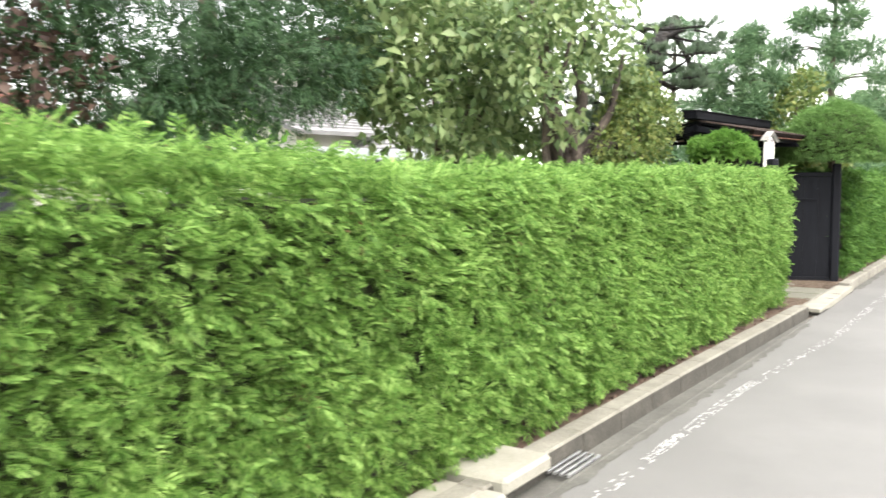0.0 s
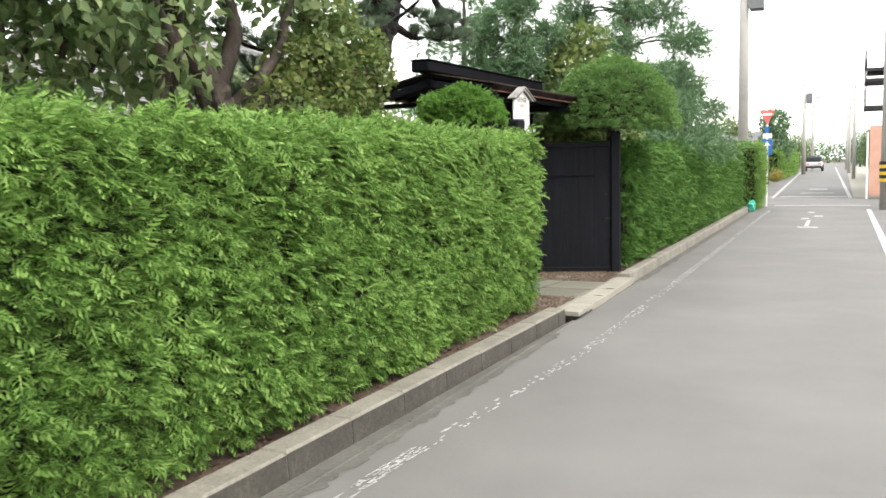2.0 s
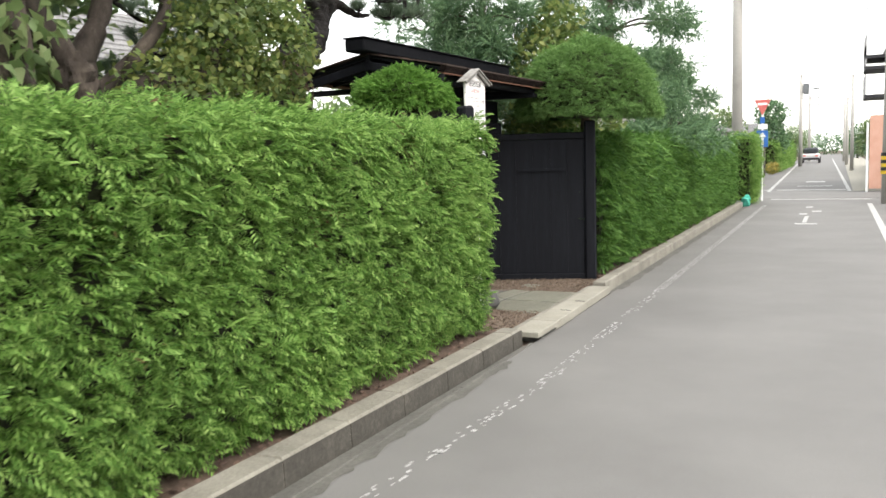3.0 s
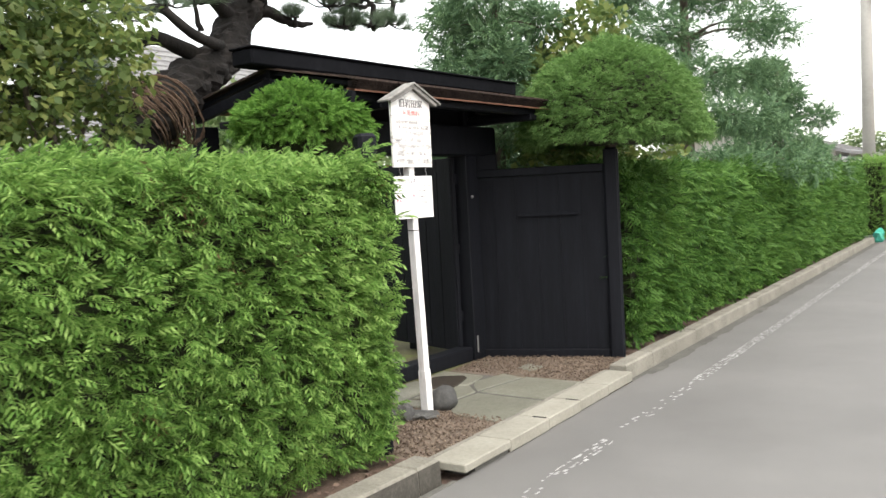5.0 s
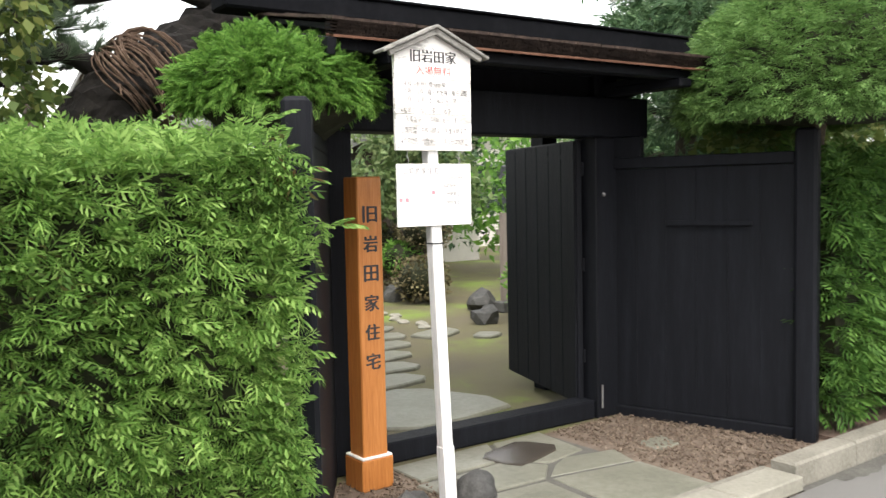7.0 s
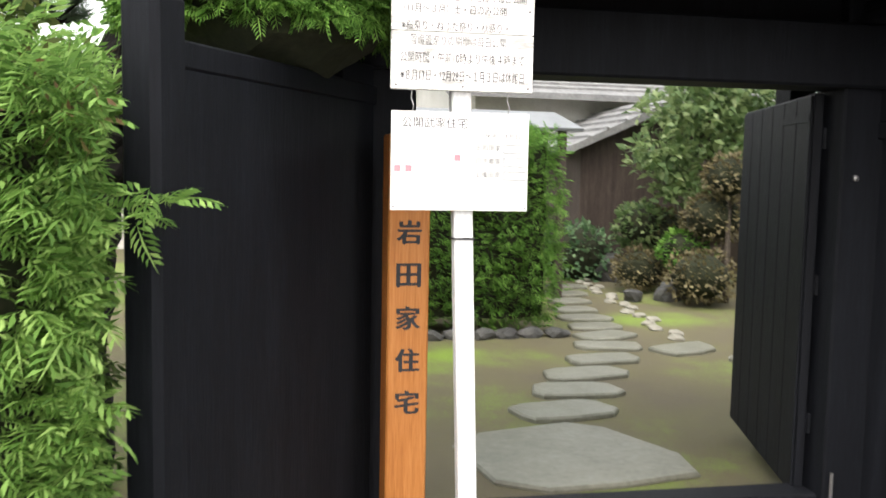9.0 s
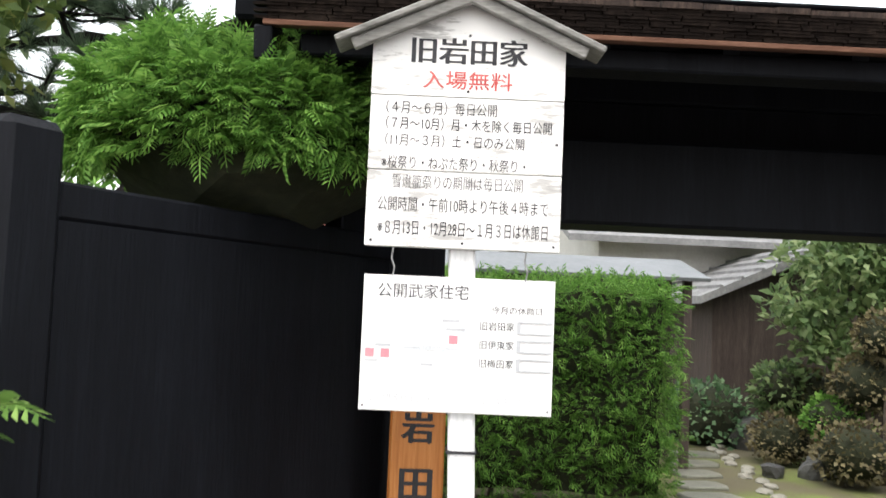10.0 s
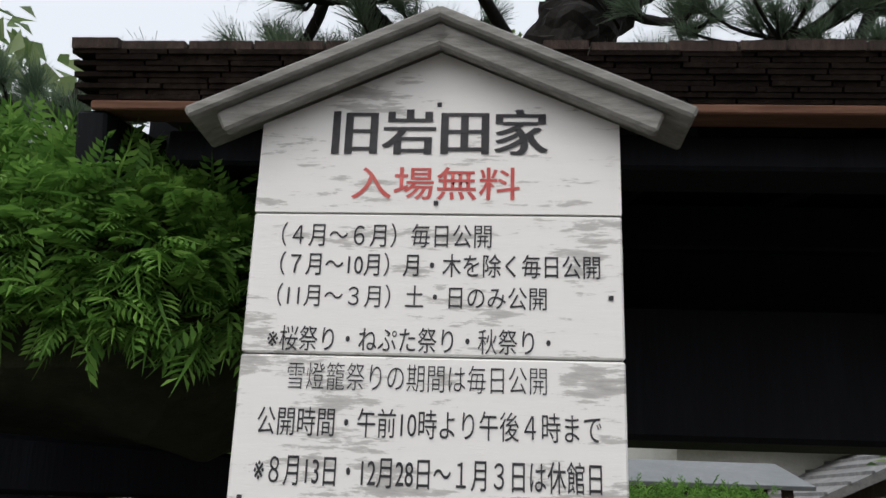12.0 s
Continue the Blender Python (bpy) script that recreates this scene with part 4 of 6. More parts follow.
def topiary(label, c, rx, ry, z0, z1, density, size, seed, template, trunk, core_drop=0.12, mat=M_TOPIARY):
    """A mushroom-shaped clipped crown on a crooked stem."""
    owner = thing("topiary", label, "topiary", (*trunk[0][:2], 0.05))
    rng = np.random.default_rng(seed)
    n = int(density * 2 * math.pi * rx * ry * 1.3)
    u = rng.random((n, 2))
    az, ct = u[:, 0] * 2 * math.pi, 1 - 1.28 * u[:, 1]
    st = np.sqrt(np.clip(1 - ct * ct, 0, 1))
    d = np.stack((st * np.cos(az), st * np.sin(az), ct), 1)
    hgt = z1 - z0
    p = np.stack((c[0] + d[:, 0] * rx, c[1] + d[:, 1] * ry, z0 + 0.12 + np.where(d[:, 2] > 0, d[:, 2] * (hgt - 0.12), d[:, 2] * 0.33)), 1)
    nn = d / np.array((rx, ry, hgt))
    nn /= np.linalg.norm(nn, axis=1)[:, None]
    p += nn * (lumps(p, 4.0, 0.06, seed) + rng.uniform(-0.10, 0.0, n))[:, None]
    p, nn = clumped(p, nn, rng, 0.07, 0.4, 0.035)
    ax = frames_from(nn, 1.5, rng, lean=0.15, jitter=0.3)
    me = scatter_mesh("foliage", template, p - np.array(owner.location), ax, rng.uniform(0.7, 1.25, n) * size)
    link_mesh("foliage", me, mat, owner)
    # solid filler under the sprays, coloured as the crown's inner shade
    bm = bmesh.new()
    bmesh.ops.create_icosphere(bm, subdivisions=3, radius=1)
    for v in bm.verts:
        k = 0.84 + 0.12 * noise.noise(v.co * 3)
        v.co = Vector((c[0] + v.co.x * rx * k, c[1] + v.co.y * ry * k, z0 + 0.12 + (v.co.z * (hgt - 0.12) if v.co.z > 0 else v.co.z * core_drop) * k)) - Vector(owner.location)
    part("shade_core", bm, M_HEDGESHADE, owner)
    limb(owner, trunk, 0.07, 0.045, M_TWIG, seed, "trunk")
    return owner


topiary("small rounded bright green topiary above the wing wall", (-2.40, 10.83), 0.42, 0.46, 1.88, 2.255, 3800, 0.058, 21, FINE_FROND, ((-2.45, 10.75, 0.05), (-2.4, 10.7, 0.9), (-2.36, 10.72, 1.9)), 0.26)
topiary("large mushroom-shaped green topiary over the hedge", (-1.62, 14.02), 0.80, 0.84, 1.88, 2.80, 2500, 0.062, 22, frond(pairs=3, spread=0.75, lobe=0.5, slim=1.1), ((-1.72, 13.9, 0.05), (-1.78, 13.95, 0.9), (-1.66, 14.0, 1.6), (-1.62, 14.02, 2.2)), mat=M_GREYTOP)

crown(front_hedge, [(-1.56, 10.50, 1.40, 0.04, 0.05, 0.05, 12), (-1.53, 10.57, 1.43, 0.03, 0.04, 0.04, 8)], FINE_FROND, 0.075, M_THUJA, 24, "sprig", outward=0.3, up=0.8, lean=0.1, jitter=0.3)
# the leaning old pine behind the gate
pine = thing("pine_tree", "old leaning black pine with straw-wrapped trunk", "pine tree", (-3.6, 9.95, 0.05))
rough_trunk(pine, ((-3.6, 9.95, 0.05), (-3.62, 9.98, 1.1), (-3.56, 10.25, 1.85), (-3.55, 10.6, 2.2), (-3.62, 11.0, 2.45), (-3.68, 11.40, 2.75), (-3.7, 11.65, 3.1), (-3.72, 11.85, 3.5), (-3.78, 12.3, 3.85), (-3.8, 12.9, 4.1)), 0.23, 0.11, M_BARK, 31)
PINE_LIMBS = (
    ((-3.68, 11.5, 2.95), (-3.6, 11.2, 3.12), (-3.5, 11.05, 3.28), (-3.45, 10.85, 3.45)),
    ((-3.66, 11.35, 2.75), (-3.4, 11.0, 2.70), (-3.35, 10.72, 2.76), (-3.4, 10.56, 2.88), (-3.45, 10.34, 2.84), (-3.45, 10.2, 2.90), (-3.5, 9.9, 2.80)),
    ((-3.62, 11.15, 2.6), (-3.6, 10.7, 2.72), (-3.75, 10.3, 2.62), (-3.8, 9.9, 2.66), (-3.85, 9.5, 2.6)),
    ((-3.55, 10.5, 2.15), (-3.6, 10.1, 2.32), (-3.7, 9.7, 2.30), (-3.8, 9.3, 2.36)),
    ((-3.7, 11.65, 3.08), (-3.6, 11.85, 3.06), (-3.5, 12.0, 2.98), (-3.45, 12.15, 3.0)),
    ((-3.8, 12.5, 3.95), (-3.6, 12.62, 3.7), (-3.5, 12.7, 3.42), (-3.5, 12.82, 3.25), (-3.45, 13.0, 3.28)),
    ((-3.5, 12.72, 3.40), (-3.45, 13.0, 3.42), (-3.4, 13.25, 3.34)),
    ((-3.72, 11.85, 3.5), (-3.7, 11.5, 3.7), (-3.7, 11.0, 3.75), (-3.6, 10.5, 3.7)),
    ((-3.75, 12.1, 3.7), (-3.4, 12.2, 3.85), (-3.1, 12.3, 3.8)))
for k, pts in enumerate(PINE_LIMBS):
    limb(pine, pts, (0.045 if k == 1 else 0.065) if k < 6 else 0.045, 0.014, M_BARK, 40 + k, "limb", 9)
tuft_rng = np.random.default_rng(77)
tuft_p, tuft_d = [], []


def pine_spray(root, c, spread, count):
    """Crooked twigs from a limb to a flat pad, each ending in needle tufts."""
    root, c = Vector(root), Vector(c)
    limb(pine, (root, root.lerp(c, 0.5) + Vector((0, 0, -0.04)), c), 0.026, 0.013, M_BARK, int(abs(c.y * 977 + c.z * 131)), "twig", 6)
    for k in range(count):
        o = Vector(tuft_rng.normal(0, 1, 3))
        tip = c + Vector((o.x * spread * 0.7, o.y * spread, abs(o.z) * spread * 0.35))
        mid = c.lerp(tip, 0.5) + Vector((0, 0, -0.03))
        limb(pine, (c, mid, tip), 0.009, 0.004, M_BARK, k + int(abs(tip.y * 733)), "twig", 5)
        for f in (0.6, 0.85, 1.0, 1.0, 1.0):
            q = mid.lerp(tip, f)
            d = (tip - c).normalized() + Vector((0, 0, 0.9)) + Vector(tuft_rng.normal(0, 0.35, 3))
            tuft_p.append(q), tuft_d.append(d.normalized())


for root, c, spread, count in (
        ((-3.7, 11.65, 3.1), (-2.9, 11.2, 3.36), 0.2, 16), ((-3.72, 11.85, 3.5), (-2.9, 11.65, 3.42), 0.2, 16), ((-3.7, 11.0, 3.75), (-2.95, 11.4, 3.75), 0.22, 16), ((-3.78, 12.3, 3.85), (-2.9, 12.1, 3.6), 0.2, 14),
        ((-3.6, 10.1, 2.32), (-3.7, 10.0, 2.45), 0.14, 13), ((-3.6, 10.1, 2.32), (-3.75, 10.12, 2.3), 0.14, 13), ((-3.7, 9.7, 2.30), (-3.8, 9.9, 2.15), 0.14, 12), ((-3.75, 10.3, 2.62), (-3.9, 10.15, 2.55), 0.14, 13), ((-3.7, 9.7, 2.30), (-3.75, 9.6, 2.2), 0.15, 12),
        ((-3.45, 10.46, 2.95), (-3.45, 10.33, 2.93), 0.12, 7), ((-3.5, 9.95, 2.92), (-3.45, 10.02, 2.86), 0.12, 6), ((-3.48, 10.2, 2.98), (-3.4, 10.24, 2.78), 0.09, 6), ((-3.48, 10.2, 2.98), (-3.45, 10.14, 2.88), 0.09, 4), ((-3.4, 10.6, 2.88), (-3.4, 10.62, 2.92), 0.10, 7), ((-3.5, 11.0, 2.8), (-3.5, 10.95, 3.0), 0.12, 10), ((-3.5, 11.05, 3.28), (-3.55, 11.12, 3.12), 0.13, 11), ((-3.5, 11.05, 3.28), (-3.6, 11.28, 3.22), 0.12, 10), ((-3.47, 10.95, 3.36), (-3.55, 10.82, 3.12), 0.10, 8),
        ((-3.47, 10.95, 3.36), (-3.4, 10.9, 3.24), 0.13, 9), ((-3.5, 11.05, 3.28), (-3.45, 11.1, 3.42), 0.13, 10), ((-3.5, 10.85, 3.45), (-3.5, 10.75, 3.5), 0.14, 9),
        ((-3.5, 12.0, 2.98), (-3.45, 11.95, 3.03), 0.06, 5), ((-3.75, 11.9, 3.5), (-3.5, 12.05, 3.25), 0.11, 8), ((-3.5, 12.7, 3.42), (-3.45, 12.36, 3.17), 0.14, 14), ((-3.5, 12.7, 3.38), (-3.4, 12.5, 3.02), 0.10, 9),
        ((-3.5, 12.76, 3.32), (-3.45, 12.62, 3.04), 0.12, 12), ((-3.45, 13.0, 3.28), (-3.42, 12.9, 3.08), 0.13, 13), ((-3.4, 13.25, 3.34), (-3.4, 13.15, 3.12), 0.13, 13),
        ((-3.5, 12.7, 3.42), (-3.45, 12.86, 3.3), 0.14, 12), ((-3.5, 12.65, 3.6), (-3.4, 12.35, 3.55), 0.13, 9), ((-3.6, 10.5, 3.7), (-3.6, 10.4, 3.66), 0.16, 10),
        ((-3.7, 11.0, 3.75), (-3.5, 11.2, 3.75), 0.16, 10), ((-3.85, 9.5, 2.6), (-3.8, 9.45, 2.62), 0.17, 14), ((-3.8, 9.9, 2.66), (-3.75, 9.8, 2.75), 0.16, 13),
        ((-3.8, 9.3, 2.36), (-3.75, 9.25, 2.35), 0.17, 14), ((-3.7, 9.7, 2.30), (-3.7, 9.75, 2.4), 0.15, 12), ((-3.5, 9.9, 2.92), (-3.5, 9.8, 2.9), 0.15, 12),
        ((-3.6, 10.1, 2.32), (-3.6, 10.05, 2.25), 0.12, 9), ((-3.75, 10.3, 2.62), (-3.7, 10.2, 2.72), 0.12, 9), ((-3.8, 9.3, 2.36), (-3.9, 9.0, 2.15), 0.18, 14), ((-3.85, 9.5, 2.6), (-4.0, 9.1, 2.75), 0.18, 14)):
    pine_spray(root, c, spread, count)
tuft_p, tuft_d = np.array(tuft_p), np.array(tuft_d)
tuft_ax = frames_from(tuft_d, 0.3, tuft_rng, lean=0.0, jitter=0.05)
needles = link_mesh("needles", scatter_mesh("needles", TUFT, tuft_p - np.array(pine.location), tuft_ax, tuft_rng.uniform(0.075, 0.12, len(tuft_p))), M_NEEDLE, pine)
needles["kind"] = "stuff"
rope_rnd = random.Random(33)
for k in range(46):
    a = rope_rnd.random()
    c = Vector((-3.555, 10.46 + 0.19 * a, 2.09 + 0.13 * a)) - Vector(pine.location)
    tilt, r = rope_rnd.uniform(-0.16, 0.16), rope_rnd.uniform(0.225, 0.265)
    first, span = rope_rnd.uniform(0, 6.28), rope_rnd.uniform(3.2, 6.28)
    pts = []
    for j in range(15):
        th = first + span * j / 14
        rr = r * (1 + 0.05 * math.sin(3 * th + k))
        pts.append(c + Vector((math.cos(th) * rr, -math.sin(th) * 0.14 + tilt * math.cos(th), math.sin(th) * rr * 0.82 + tilt * math.sin(th * 2) * 0.4)))
    if k % 4 == 0:
        pts.append(pts[-1] + Vector((0.05, rope_rnd.uniform(-0.08, 0.08), rope_rnd.uniform(-0.14, 0.02))))
    part("straw_strand", tube(pts, [rope_rnd.uniform(0.003, 0.0085)] * len(pts), 5, 0.4, k), M_ROPE, pine)

back_tree = thing("garden_tree", "light green tree behind the pine", "tree", (-6.6, 10.6, 0.05))
limb(back_tree, ((-6.6, 10.6, 0.05), (-6.55, 10.6, 2.0), (-6.6, 10.65, 4.0)), 0.09, 0.03, M_TWIG, 57, "trunk")
crown(back_tree, [(-6.5, 10.65, 4.3, 0.6, 0.6, 0.45, 1500), (-6.5, 10.5, 3.9, 0.5, 0.5, 0.4, 1100), (-6.6, 11.1, 4.1, 0.6, 0.6, 0.5, 1400), (-6.6, 11.5, 4.6, 0.5, 0.5, 0.4, 700)], SMALL_LEAF, 0.065, M_MAPLE, 58, outward=0.4, shell=0.2)
# garden trees behind the hedge
broad = thing("persimmon_tree", "spreading broadleaf tree with a thick gnarled trunk", "tree", (-3.25, 8.05, 0.05))
rough_trunk(broad, ((-3.25, 8.05, 0.05), (-3.28, 8.0, 1.0), (-3.22, 8.06, 1.7), (-3.26, 8.0, 2.15)), 0.17, 0.13, M_GNARL, 51)
PERSIMMON_LIMBS = (
    ((-3.25, 8.05, 1.75), (-3.1, 8.4, 2.02), (-2.95, 8.75, 2.05), (-2.9, 9.0, 2.3), (-2.95, 9.25, 2.5)),
    ((-3.25, 8.0, 2.05), (-3.35, 7.75, 2.5), (-3.3, 7.45, 2.85), (-3.4, 7.1, 3.4)),
    ((-3.26, 8.0, 2.1), (-3.2, 8.2, 2.5), (-3.3, 8.3, 3.0), (-3.2, 8.6, 3.5)),
    ((-3.24, 8.1, 1.9), (-3.0, 8.45, 2.35), (-2.95, 8.6, 2.75), (-3.0, 8.9, 3.1)),
    ((-3.3, 7.95, 1.6), (-3.2, 7.6, 1.95), (-3.15, 7.45, 2.4), (-3.1, 7.15, 2.75)),
    ((-3.05, 8.5, 2.04), (-2.85, 8.62, 1.92), (-2.8, 8.8, 1.98)),
    ((-3.3, 7.7, 2.55), (-3.1, 7.5, 2.7), (-3.0, 7.5, 3.1)))
for k, pts in enumerate(PERSIMMON_LIMBS):
    limb(broad, pts, (0.085, 0.10, 0.09, 0.06, 0.075, 0.035, 0.04)[k], 0.02, M_GNARL, 52 + k, sides=10)
stem = thing("slender_tree", "smooth grey-brown double stem beside the gnarled tree", "tree", (-3.3, 7.55, 0.05))
for k, dy in enumerate((0.0, 0.16)):
    limb(stem, ((-3.3, 7.55 + dy * 0.4, 0.05), (-3.28, 7.55 + dy, 1.4), (-3.3, 7.5 + dy, 2.4), (-3.4, 7.4 + dy * 2, 3.6)), 0.065, 0.03, M_TWIG, 500 + k, "stem")
crown(stem, [(-3.4, 7.3, 3.3, 0.6, 0.6, 0.4, 260), (-3.4, 7.8, 3.6, 0.6, 0.6, 0.4, 260)], BROAD_LEAF, 0.12, M_BROAD, 505, outward=0.3, lean=-0.3, jitter=0.8, shell=0.15)
crown(broad, [(-3.4, 7.1, 3.2, 0.6, 0.7, 0.45, 420), (-3.2, 8.3, 3.35, 0.7, 0.8, 0.42, 520), (-3.1, 8.8, 2.95, 0.5, 0.5, 0.35, 330), (-3.2, 7.6, 2.85, 0.45, 0.5, 0.3, 230), (-3.0, 9.1, 2.55, 0.35, 0.35, 0.25, 180), (-3.1, 6.9, 2.6, 0.4, 0.45, 0.3, 210), (-3.3, 8.2, 3.8, 0.8, 1.0, 0.35, 420), (-3.0, 7.4, 2.2, 0.25, 0.3, 0.2, 70)], BROAD_LEAF, 0.115, M_BROAD, 60, outward=0.3, lean=-0.35, jitter=0.8, shell=0.15)
shrub = thing("multi_stem_tree", "many-stemmed broadleaf tree above the hedge", "tree", (-4.4, 7.1, 0.05))
for k, (dx, dy, h) in enumerate(((0, 0, 3.6), (0.2, 0.5, 3.4), (-0.2, -0.6, 3.3), (0.1, 1.0, 3.2), (-0.1, 0.3, 3.8))):
    limb(shrub, ((-4.4 + 0.05 * k, 7.05 + 0.04 * k, 0.05), (-4.4 + dx * 0.3, 7.1 + dy * 0.4, 1.5), (-4.4 + dx * 0.7, 7.1 + dy * 0.8, 2.4), (-4.4 + dx, 7.1 + dy * 1.4, h)), 0.05, 0.018, M_TWIG, 70 + k, "stem", 6)
crown(shrub, [(-4.4, 6.5, 3.0, 0.8, 0.8, 0.6, 850), (-4.3, 7.4, 2.75, 0.7, 0.8, 0.55, 800), (-4.3, 8.3, 2.6, 0.6, 0.8, 0.5, 620), (-4.4, 7.3, 3.6, 0.9, 1.2, 0.5, 1000), (-4.2, 6.3, 2.3, 0.5, 0.5, 0.35, 330), (-4.3, 5.9, 2.75, 0.5, 0.5, 0.5, 420), (-4.1, 7.3, 2.05, 0.4, 0.8, 0.25, 330), (-4.4, 8.9, 3.3, 0.8, 0.9, 0.6, 800), (-4.4, 5.9, 3.6, 0.8, 0.7, 0.5, 600), (-4.3, 8.8, 2.2, 0.5, 0.6, 0.3, 320)], BROAD_LEAF, 0.145, M_BROAD, 61, outward=0.3, lean=-0.3, jitter=0.8, shell=0.15)
dark = thing("dark_evergreen", "dense dark evergreen tree behind the hedge", "tree", (-5.0, 4.6, 0.05))
limb(dark, ((-5.0, 4.6, 0.05), (-5.0, 4.6, 1.8), (-5.1, 4.5, 4.2)), 0.16, 0.05, M_TWIG, 81, "trunk")
for k, dy in enumerate((-1.3, -0.6, 0.6, 1.2)):
    limb(dark, ((-5.0, 4.6, 1.9 + 0.2 * k), (-4.8, 4.6 + dy * 0.5, 2.3 + 0.2 * k), (-4.5, 4.6 + dy, 2.6 + 0.15 * k)), 0.05, 0.015, M_TWIG, 82 + k)
crown(dark, [(-5.0, 4.4, 3.7, 1.2, 1.4, 0.8, 1900), (-4.7, 3.7, 3.0, 0.9, 1.0, 0.6, 2000), (-4.7, 5.2, 2.9, 0.8, 0.9, 0.5, 1700), (-4.3, 4.6, 2.55, 0.5, 1.1, 0.4, 1400), (-4.5, 3.2, 2.3, 0.5, 0.8, 0.45, 1300), (-5.2, 5.9, 3.4, 0.8, 0.8, 0.6, 1200), (-4.5, 3.9, 2.0, 0.5, 1.0, 0.3, 800)], COARSE_FROND, 0.12, M_DARKCON, 62, outward=0.6, lean=0.0, jitter=0.7)
redtree = thing("purple_leaved_shrub", "purple-brown leaved shrub in the shade", "shrub", (-4.6, 2.5, 0.05))
limb(redtree, ((-4.6, 2.5, 0.05), (-4.55, 2.5, 1.4), (-4.5, 2.6, 2.5)), 0.06, 0.02, M_TWIG, 88, "stem")
crown(redtree, [(-4.5, 2.5, 2.3, 0.45, 0.6, 0.4, 420), (-4.7, 2.2, 2.8, 0.5, 0.7, 0.35, 300)], SMALL_LEAF, 0.09, M_REDLEAF, 63)
dark2 = thing("dark_evergreen", "tall dark evergreen crowding the garden corner", "tree", (-5.4, 1.6, 0.05))
limb(dark2, ((-5.4, 1.6, 0.05), (-5.4, 1.6, 2), (-5.3, 1.7, 4.4)), 0.18, 0.06, M_TWIG, 89, "trunk")
crown(dark2, [(-5.3, 1.6, 3.4, 1.2, 1.4, 1.0, 1900), (-5.0, 2.6, 3.3, 1.0, 1.0, 0.8, 2000), (-5.0, 1.2, 2.4, 0.7, 1.2, 0.6, 1500), (-5.2, 3.0, 2.3, 0.6, 0.9, 0.6, 1200)], COARSE_FROND, 0.13, M_DARKCON, 64, lean=0.0)
maple = thing("maple_tree", "small maple with yellowing leaves behind the hedge", "maple tree", (-3.0, 9.33, 0.05))
limb(maple, ((-3.0, 9.33, 0.05), (-2.98, 9.38, 1.2), (-2.95, 9.43, 2.2)), 0.05, 0.02, M_TWIG, 90, "trunk")
for k, (dy, dz) in enumerate(((-0.5, 0.2), (0.5, 0.3), (-0.2, 0.6))):
    limb(maple, ((-2.98, 9.38, 1.5), (-2.95, 9.38 + dy * 0.5, 1.9 + dz * 0.5), (-2.9, 9.38 + dy, 2.1 + dz)), 0.022, 0.008, M_TWIG, 91 + k, "limb", 6)
crown(maple, [(-2.95, 9.13, 2.15, 0.38, 0.45, 0.25, 1100), (-2.9, 9.63, 2.35, 0.35, 0.4, 0.25, 1000), (-3.0, 9.38, 2.6, 0.35, 0.45, 0.22, 1000), (-2.95, 8.78, 1.95, 0.35, 0.45, 0.22, 900), (-3.05, 9.68, 2.0, 0.35, 0.4, 0.24, 800), (-2.95, 8.85, 2.4, 0.35, 0.45, 0.22, 800), (-2.95, 8.4, 2.05, 0.3, 0.35, 0.2, 450), (-3.0, 9.8, 2.62, 0.3, 0.35, 0.18, 500), (-3.0, 9.2, 2.85, 0.3, 0.35, 0.15, 450)], SMALL_LEAF, 0.055, M_MAPLE, 65, outward=0.4, lean=-0.2, jitter=0.5, up=1.2)


def conifer(label, base, height, spread, low, tiers, seed, mat=M_BLUECON, size=0.2, per=150):
    """A conifer of drooping tiers, loosely pruned."""
    owner = thing("conifer", label, "conifer", (*base, 0.05), group="conifers beyond the gate")
    limb(owner, ((*base, 0.05), (base[0], base[1], height * 0.5), (base[0] + 0.05, base[1], height)), 0.13, 0.03, M_TWIG, seed, "trunk")
    rnd = random.Random(seed)
    pads = []
    for k in range(tiers):
        t = k / (tiers - 1)
        z = low + (height - low) * t
        r = spread * (1 - 0.68 * t) + 0.1
        for j in range(5 if t < 0.7 else 3):
            a = j * 2 * math.pi / 5 + k * 1.9 + rnd.uniform(-0.3, 0.3)
            e = r * rnd.uniform(0.6, 1.05)
            cx, cy = base[0] + math.cos(a) * e, base[1] + math.sin(a) * e
            limb(owner, ((base[0], base[1], z - 0.05), ((base[0] + cx) / 2, (base[1] + cy) / 2, z + 0.1), (cx, cy, z)), 0.03, 0.008, M_TWIG, seed + j + k * 7, "limb", 5)
            pads.append((cx, cy, z + rnd.uniform(-0.1, 0.1), r * 0.36, r * 0.36, 0.13 + 0.04 * spread, per))
        pads.append((base[0], base[1], z, r * 0.4, r * 0.4, 0.22, per // 3))
    crown(owner, pads, frond(pairs=3, spread=0.3), size, mat, seed, outward=0.5, lean=0.35, jitter=0.5, shell=0.2)
    return owner


